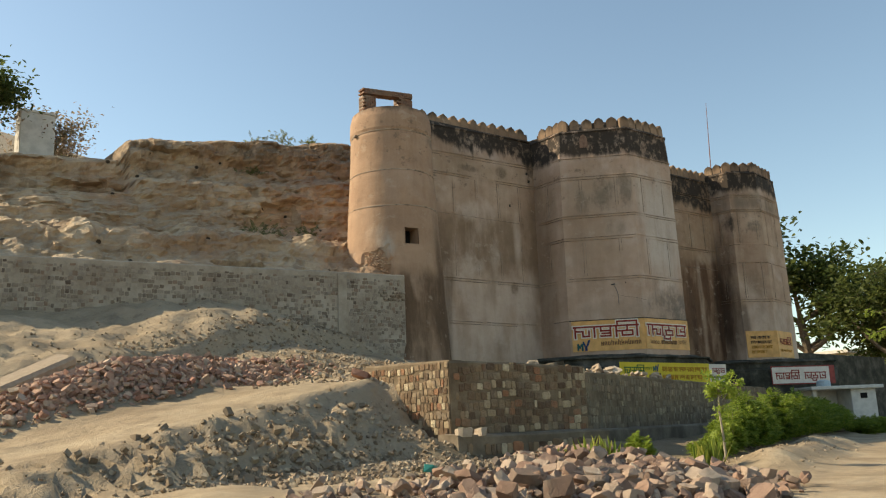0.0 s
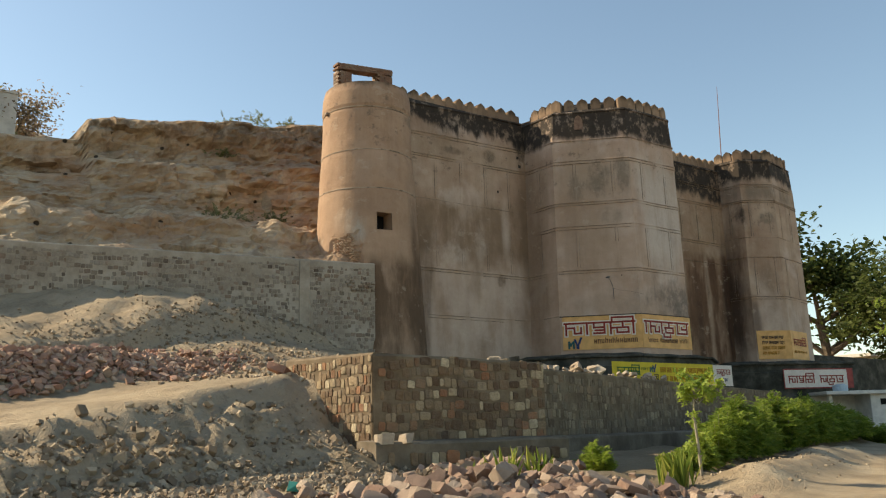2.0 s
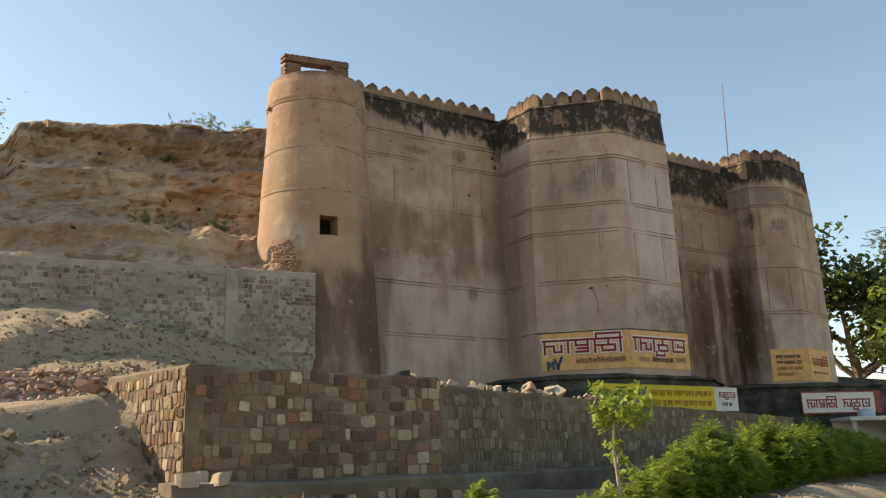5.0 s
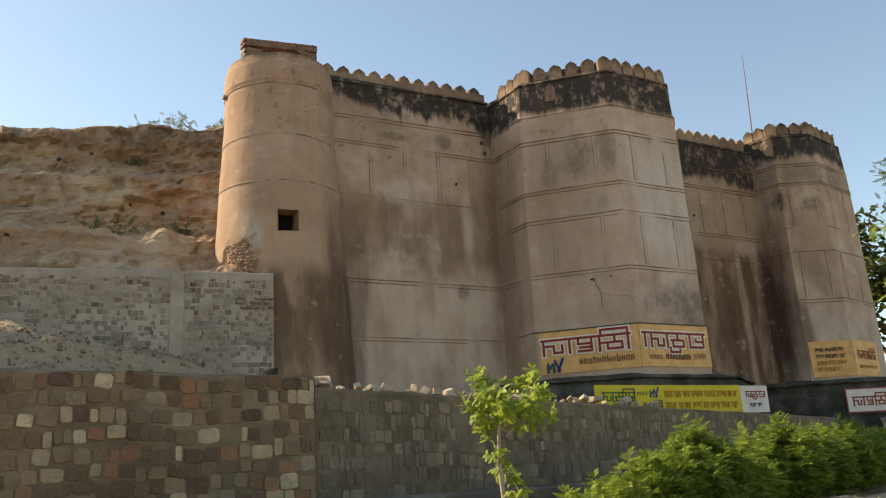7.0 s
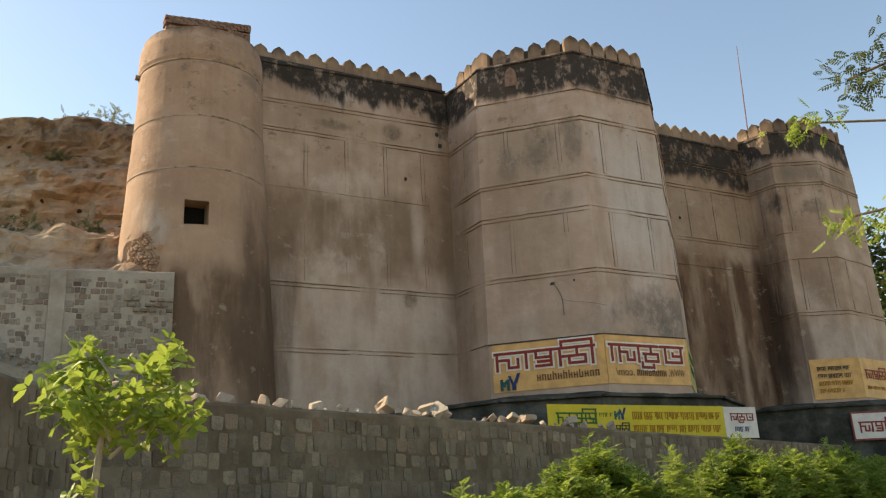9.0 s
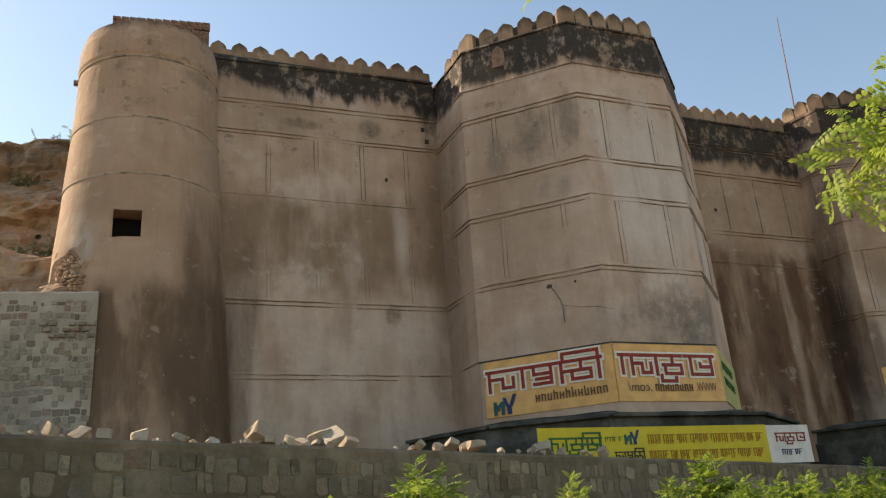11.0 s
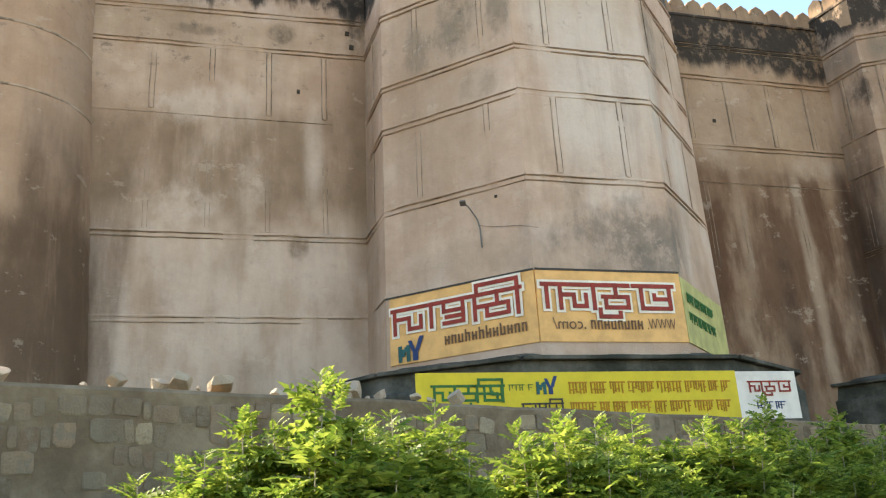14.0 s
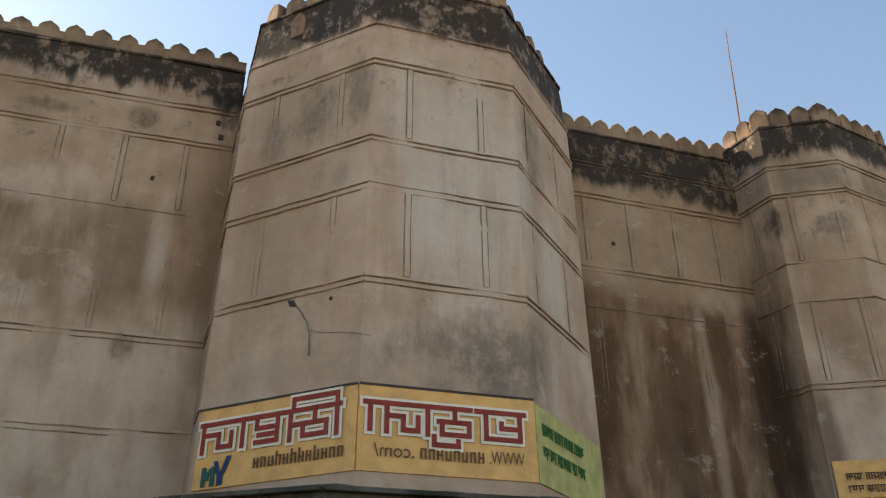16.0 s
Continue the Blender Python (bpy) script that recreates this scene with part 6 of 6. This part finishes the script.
for k, (q, p, h, w) in enumerate(((24.4, 5.1, 1.52, 0.32), (25.2, 5.0, 1.5, 0.3), (23.5, 5.0, 1.15, 0.3), (30.05, 4.9, 1.86, 0.3), (30.45, 5.0, 1.92, 0.3), (30.85, 4.9, 1.74, 0.3), (31.3, 5.0, 1.74, 0.3), (21.9, 5.0, 0.95, 0.5), (20.25, 6.15, 1.0, 0.36))):
    build_bush(q, p, h, w, k + 21, M_LEAF_YOUNG, "young yellow-green bush with upright shoots", 10, 60, 0.24)


def build_tuft(x, y, high, n, seed):
    r = random.Random(seed)
    z = ground_z(x, y)
    put = []
    for k in range(n):
        a = r.uniform(0, 2 * math.pi)
        lean = r.uniform(0.05, 0.55)
        d = Vector((math.cos(a) * lean, math.sin(a) * lean, 1)).normalized()
        q = d.to_track_quat("Y", "Z").to_matrix().to_4x4()
        s = high * r.uniform(0.6, 1.1)
        put.append((0, Matrix.Translation((x + r.gauss(0, 0.07), y + r.gauss(0, 0.07), z - 0.03)) @ q @ Matrix.Diagonal((s * 0.2, s, s * 0.4, 1))))
    tagged(joined("grass_tuft", SIMPLE, put, M_BLADE), "tuft of long yellow-green grass blades", "grass", "grass tufts")


for k, (x, y, h, n) in enumerate(((11.5, 10.95, 0.6, 24), (12.45, 11.35, 0.6, 26), (11.6, 11.8, 0.35, 12), (16.4, 11.9, 0.75, 38), (16.1, 12.0, 0.6, 20), (17.5, 12.9, 0.45, 16))):
    build_tuft(x, y, h, n, 70 + k)


def build_scrub():
    r = random.Random(9)
    for x, y, z, s in ((17.9, 37.0, 10.6, 0.8), (16.8, 36.8, 10.5, 0.6), (19.6, 36.9, 10.8, 0.6), (20.6, 41.6, 17.3, 0.7), (19.2, 41.8, 17.0, 0.45), (22.4, 41.8, 17.6, 0.4), (12.9, 43, 15.8, 0.35), (9.6, 43.5, 14.6, 0.4), (18.6, 41.0, 15.0, 0.5)):
        thing = empty("scrub_bush", "small dusty green scrub growing on the mound", "bush", "scrub")
        put = []
        for k in range(60):
            v = Vector((r.gauss(0, s * 0.6), r.gauss(0, s * 0.25), abs(r.gauss(0, s * 0.4))))
            put.append((0, turn_at(Vector((x, y, z)) + v, r.uniform(0.15, 0.35), 0.4, r)))
        bm = bmesh.new()
        tube(bm, [(x, y, z - 0.6), (x, y, z + s * 0.3)], [0.03, 0.01], 5)
        part("stem", bm, M_BARK, thing)
        joined("foliage", SPRIG, put, M_SCRUB, thing)


build_scrub()


def build_roadside_tree():
    """The tree beside the road whose low branch hangs into view."""
    r = random.Random(12)
    thing = empty("roadside_tree", "roadside tree with a low hanging branch of bright leaflets", "tree", "trees")
    bm, put = bmesh.new(), []
    tube(bm, [(28.2, 7.2, -0.3), (28.0, 7.3, 2.2), (27.5, 7.7, 4.4), (27.0, 8.2, 6.2)], [0.22, 0.18, 0.15, 0.12], 9)
    fork = (25.6, 9.6, 5.4)
    limbs = [([(27.5, 7.7, 4.4), (26.5, 8.8, 5.2), fork, (24.6, 10.9, 5.2), (24.1, 11.75, 5.0)], 0.7, 300, 0.24, 0.05),
             ([fork, (24.7, 10.4, 4.2), (24.42, 10.85, 3.3), (24.15, 11.15, 2.75), (23.97, 11.35, 2.48)], 0.62, 105, 0.09, 0.016),
             ([fork, (23.7, 9.7, 4.2), (22.4, 10.3, 3.62), (21.98, 10.9, 3.78)], 0.88, 22, 0.09, 0.015),
             ([(24.7, 10.4, 4.2), (23.5, 10.9, 3.4), (22.8, 11.2, 3.24)], 0.55, 46, 0.11, 0.015),
             ([(27.0, 8.2, 6.2), (27.6, 6.8, 7.6), (28.4, 5.4, 8.4)], 0.4, 70, 0.8, 0.06), ([(27.5, 7.7, 4.4), (28.8, 6.6, 5.8), (30.2, 5.6, 6.8)], 0.4, 70, 0.8, 0.06)]
    shaded = []
    for n, (pts, start, count, wide, thick) in enumerate(limbs):
        tube(bm, pts, [thick * (0.66 ** i) + 0.003 for i in range(len(pts))], 6)
        for i in range(count):
            seg = (start + (1 - start) * r.random()) * (len(pts) - 1)
            j = min(int(seg), len(pts) - 2)
            c = Vector(pts[j]).lerp(Vector(pts[j + 1]), seg - j)
            away = Vector([max(-1.6 * wide, min(1.6 * wide, r.gauss(0, wide))) for _ in range(3)])
            leaf = (0, turn_at(c + Vector((away.x, away.y, away.z * 0.7 - 0.04)), r.uniform(0.10, 0.165), -0.5, r))
            # Upper limbs take the darker leaf colour, which paints in their shade.
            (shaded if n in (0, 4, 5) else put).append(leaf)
    part("trunk", bm, M_BARK, thing)
    joined("foliage", SPRIG, put, M_LEAF_YOUNG, thing)
    joined("foliage", SPRIG, shaded, M_LEAF_TREE, thing, "leaves high on the tree, shade put into their colour")


build_roadside_tree()


# ---- far end of the road ----
def build_shed():
    thing = empty("shed", "small white flat-roofed shed beside the road", "shed", at=(47.75, 27.45, 0))
    thing.rotation_euler = (0, 0, radians(-34))
    box_mesh("wall", (3.2, 1.0, 1.15), (1.5, 1.8, 2.9), M_WHITEWASH, thing, "", 0, 0.02)
    box_mesh("back_wall", (1.2, 1.9, 1.15), (2.5, 0.2, 2.9), M_WHITEWASH, thing)
    box_mesh("post", (0.3, 0.3, 1.15), (0.22, 0.22, 2.9), M_WHITEWASH, thing, "", 0, 0.02)
    box_mesh("roof_slab", (2.1, 1.0, 2.66), (4.4, 2.5, 0.2), M_WHITEWASH, thing, "", 0, 0.03)
    box_mesh("window", (3.2, 0.09, 2.15), (0.4, 0.06, 0.32), M_DARK, thing)
    tank = bmesh.new()
    tube(tank, [(1.3, 1.0, 2.74), (1.3, 1.0, 3.1), (1.3, 1.0, 3.17)], [0.4, 0.4, 0.2], 16)
    part("water_tank", tank, M_BLUE_TANK, thing, "pale blue water tank on the roof")


build_shed()


def build_red_sign():
    thing = empty("sign_board", "white sign board with a red frame and red lettering", "sign", "painted signs")
    m = pose(47.3, 29.62, 3.12, 0, 0, -24.6)
    frame_bm, field = bmesh.new(), bmesh.new()
    flat(frame_bm, m, 0.0, 4.4, -0.12, 1.0, 0.0)
    flat(field, m, 0.06, 4.0, -0.05, 0.93, -0.014)
    big_word(thing, "letter", M_INK_RED, m, 0.3, 1.9, 0.2, 0.58, WORD_A, -0.028)
    big_word(thing, "letter", M_INK_RED, m, 2.1, 3.75, 0.2, 0.58, WORD_B[1:], -0.028)
    part("board", frame_bm, M_FRAME_RED, thing)
    part("white_field", field, M_SIGN_WHITE, thing)


build_red_sign()

far_wall, _, _ = solid_wall("bank_wall", (52.5, 33.5), (95.0, 34.0), 0.0, 5.6, 5.2, 1.0, M_SLAB, "dark bank wall beyond the fort")
house = empty("house", "low pale yellow building behind the bank wall", "house")
box_mesh("wall", (92, 48, 4.4), (16, 8, 5.4), plain("cream_paint", lin(0.56, 0.47, 0.30), 0.85, 0.2, 1.0), house)
box_mesh("roof", (92, 48, 7.25), (16.6, 8.6, 0.3), M_WHITEWASH, house)

hut = empty("hut", "small whitewashed masonry hut on top of the mound", "hut")
box_mesh("wall", (9.1, 48.6, 17.0), (1.75, 1.4, 3.8), M_WHITEWASH, hut, "", 0, 0.03)
box_mesh("roof", (9.1, 48.6, 18.95), (1.9, 1.55, 0.12), M_WHITEWASH, hut)

bag = tagged(part_mesh("plastic_bag", rock_mesh("plastic_bag", 0.5, 18), M_TEAL), "crumpled teal plastic bag among the gravel", "bag")
bag.matrix_basis = pose(8.9, 12.3, ground_z(8.9, 12.3) + 0.05, 10, 8, 40) @ Matrix.Scale(0.4, 4)

for x, y, z, size, label in ((12.45, 15.85, 1.08, 0.42, "pale squared stone lying loose on the broken footing"), (12.95, 15.8, 1.08, 0.36, "pale squared stone lying loose on the broken footing")):
    ob = tagged(part_mesh("loose_stone", PALE[3 if x < 12.6 else 4], None), label, "stone", "loose stones")
    ob.matrix_basis = pose(x, y, z, 4, 3, 20 + 40 * x) @ Matrix.Scale(size, 4)
boulder = tagged(part_mesh("boulder", REDROCK[2], None), "dark red boulder on the bank against the wall end", "stone", "loose stones")
boulder.matrix_basis = pose(11.75, 19.2, ground_z(11.75, 19.2) + 0.12, 20, 10, 50) @ Matrix.Scale(0.75, 4)
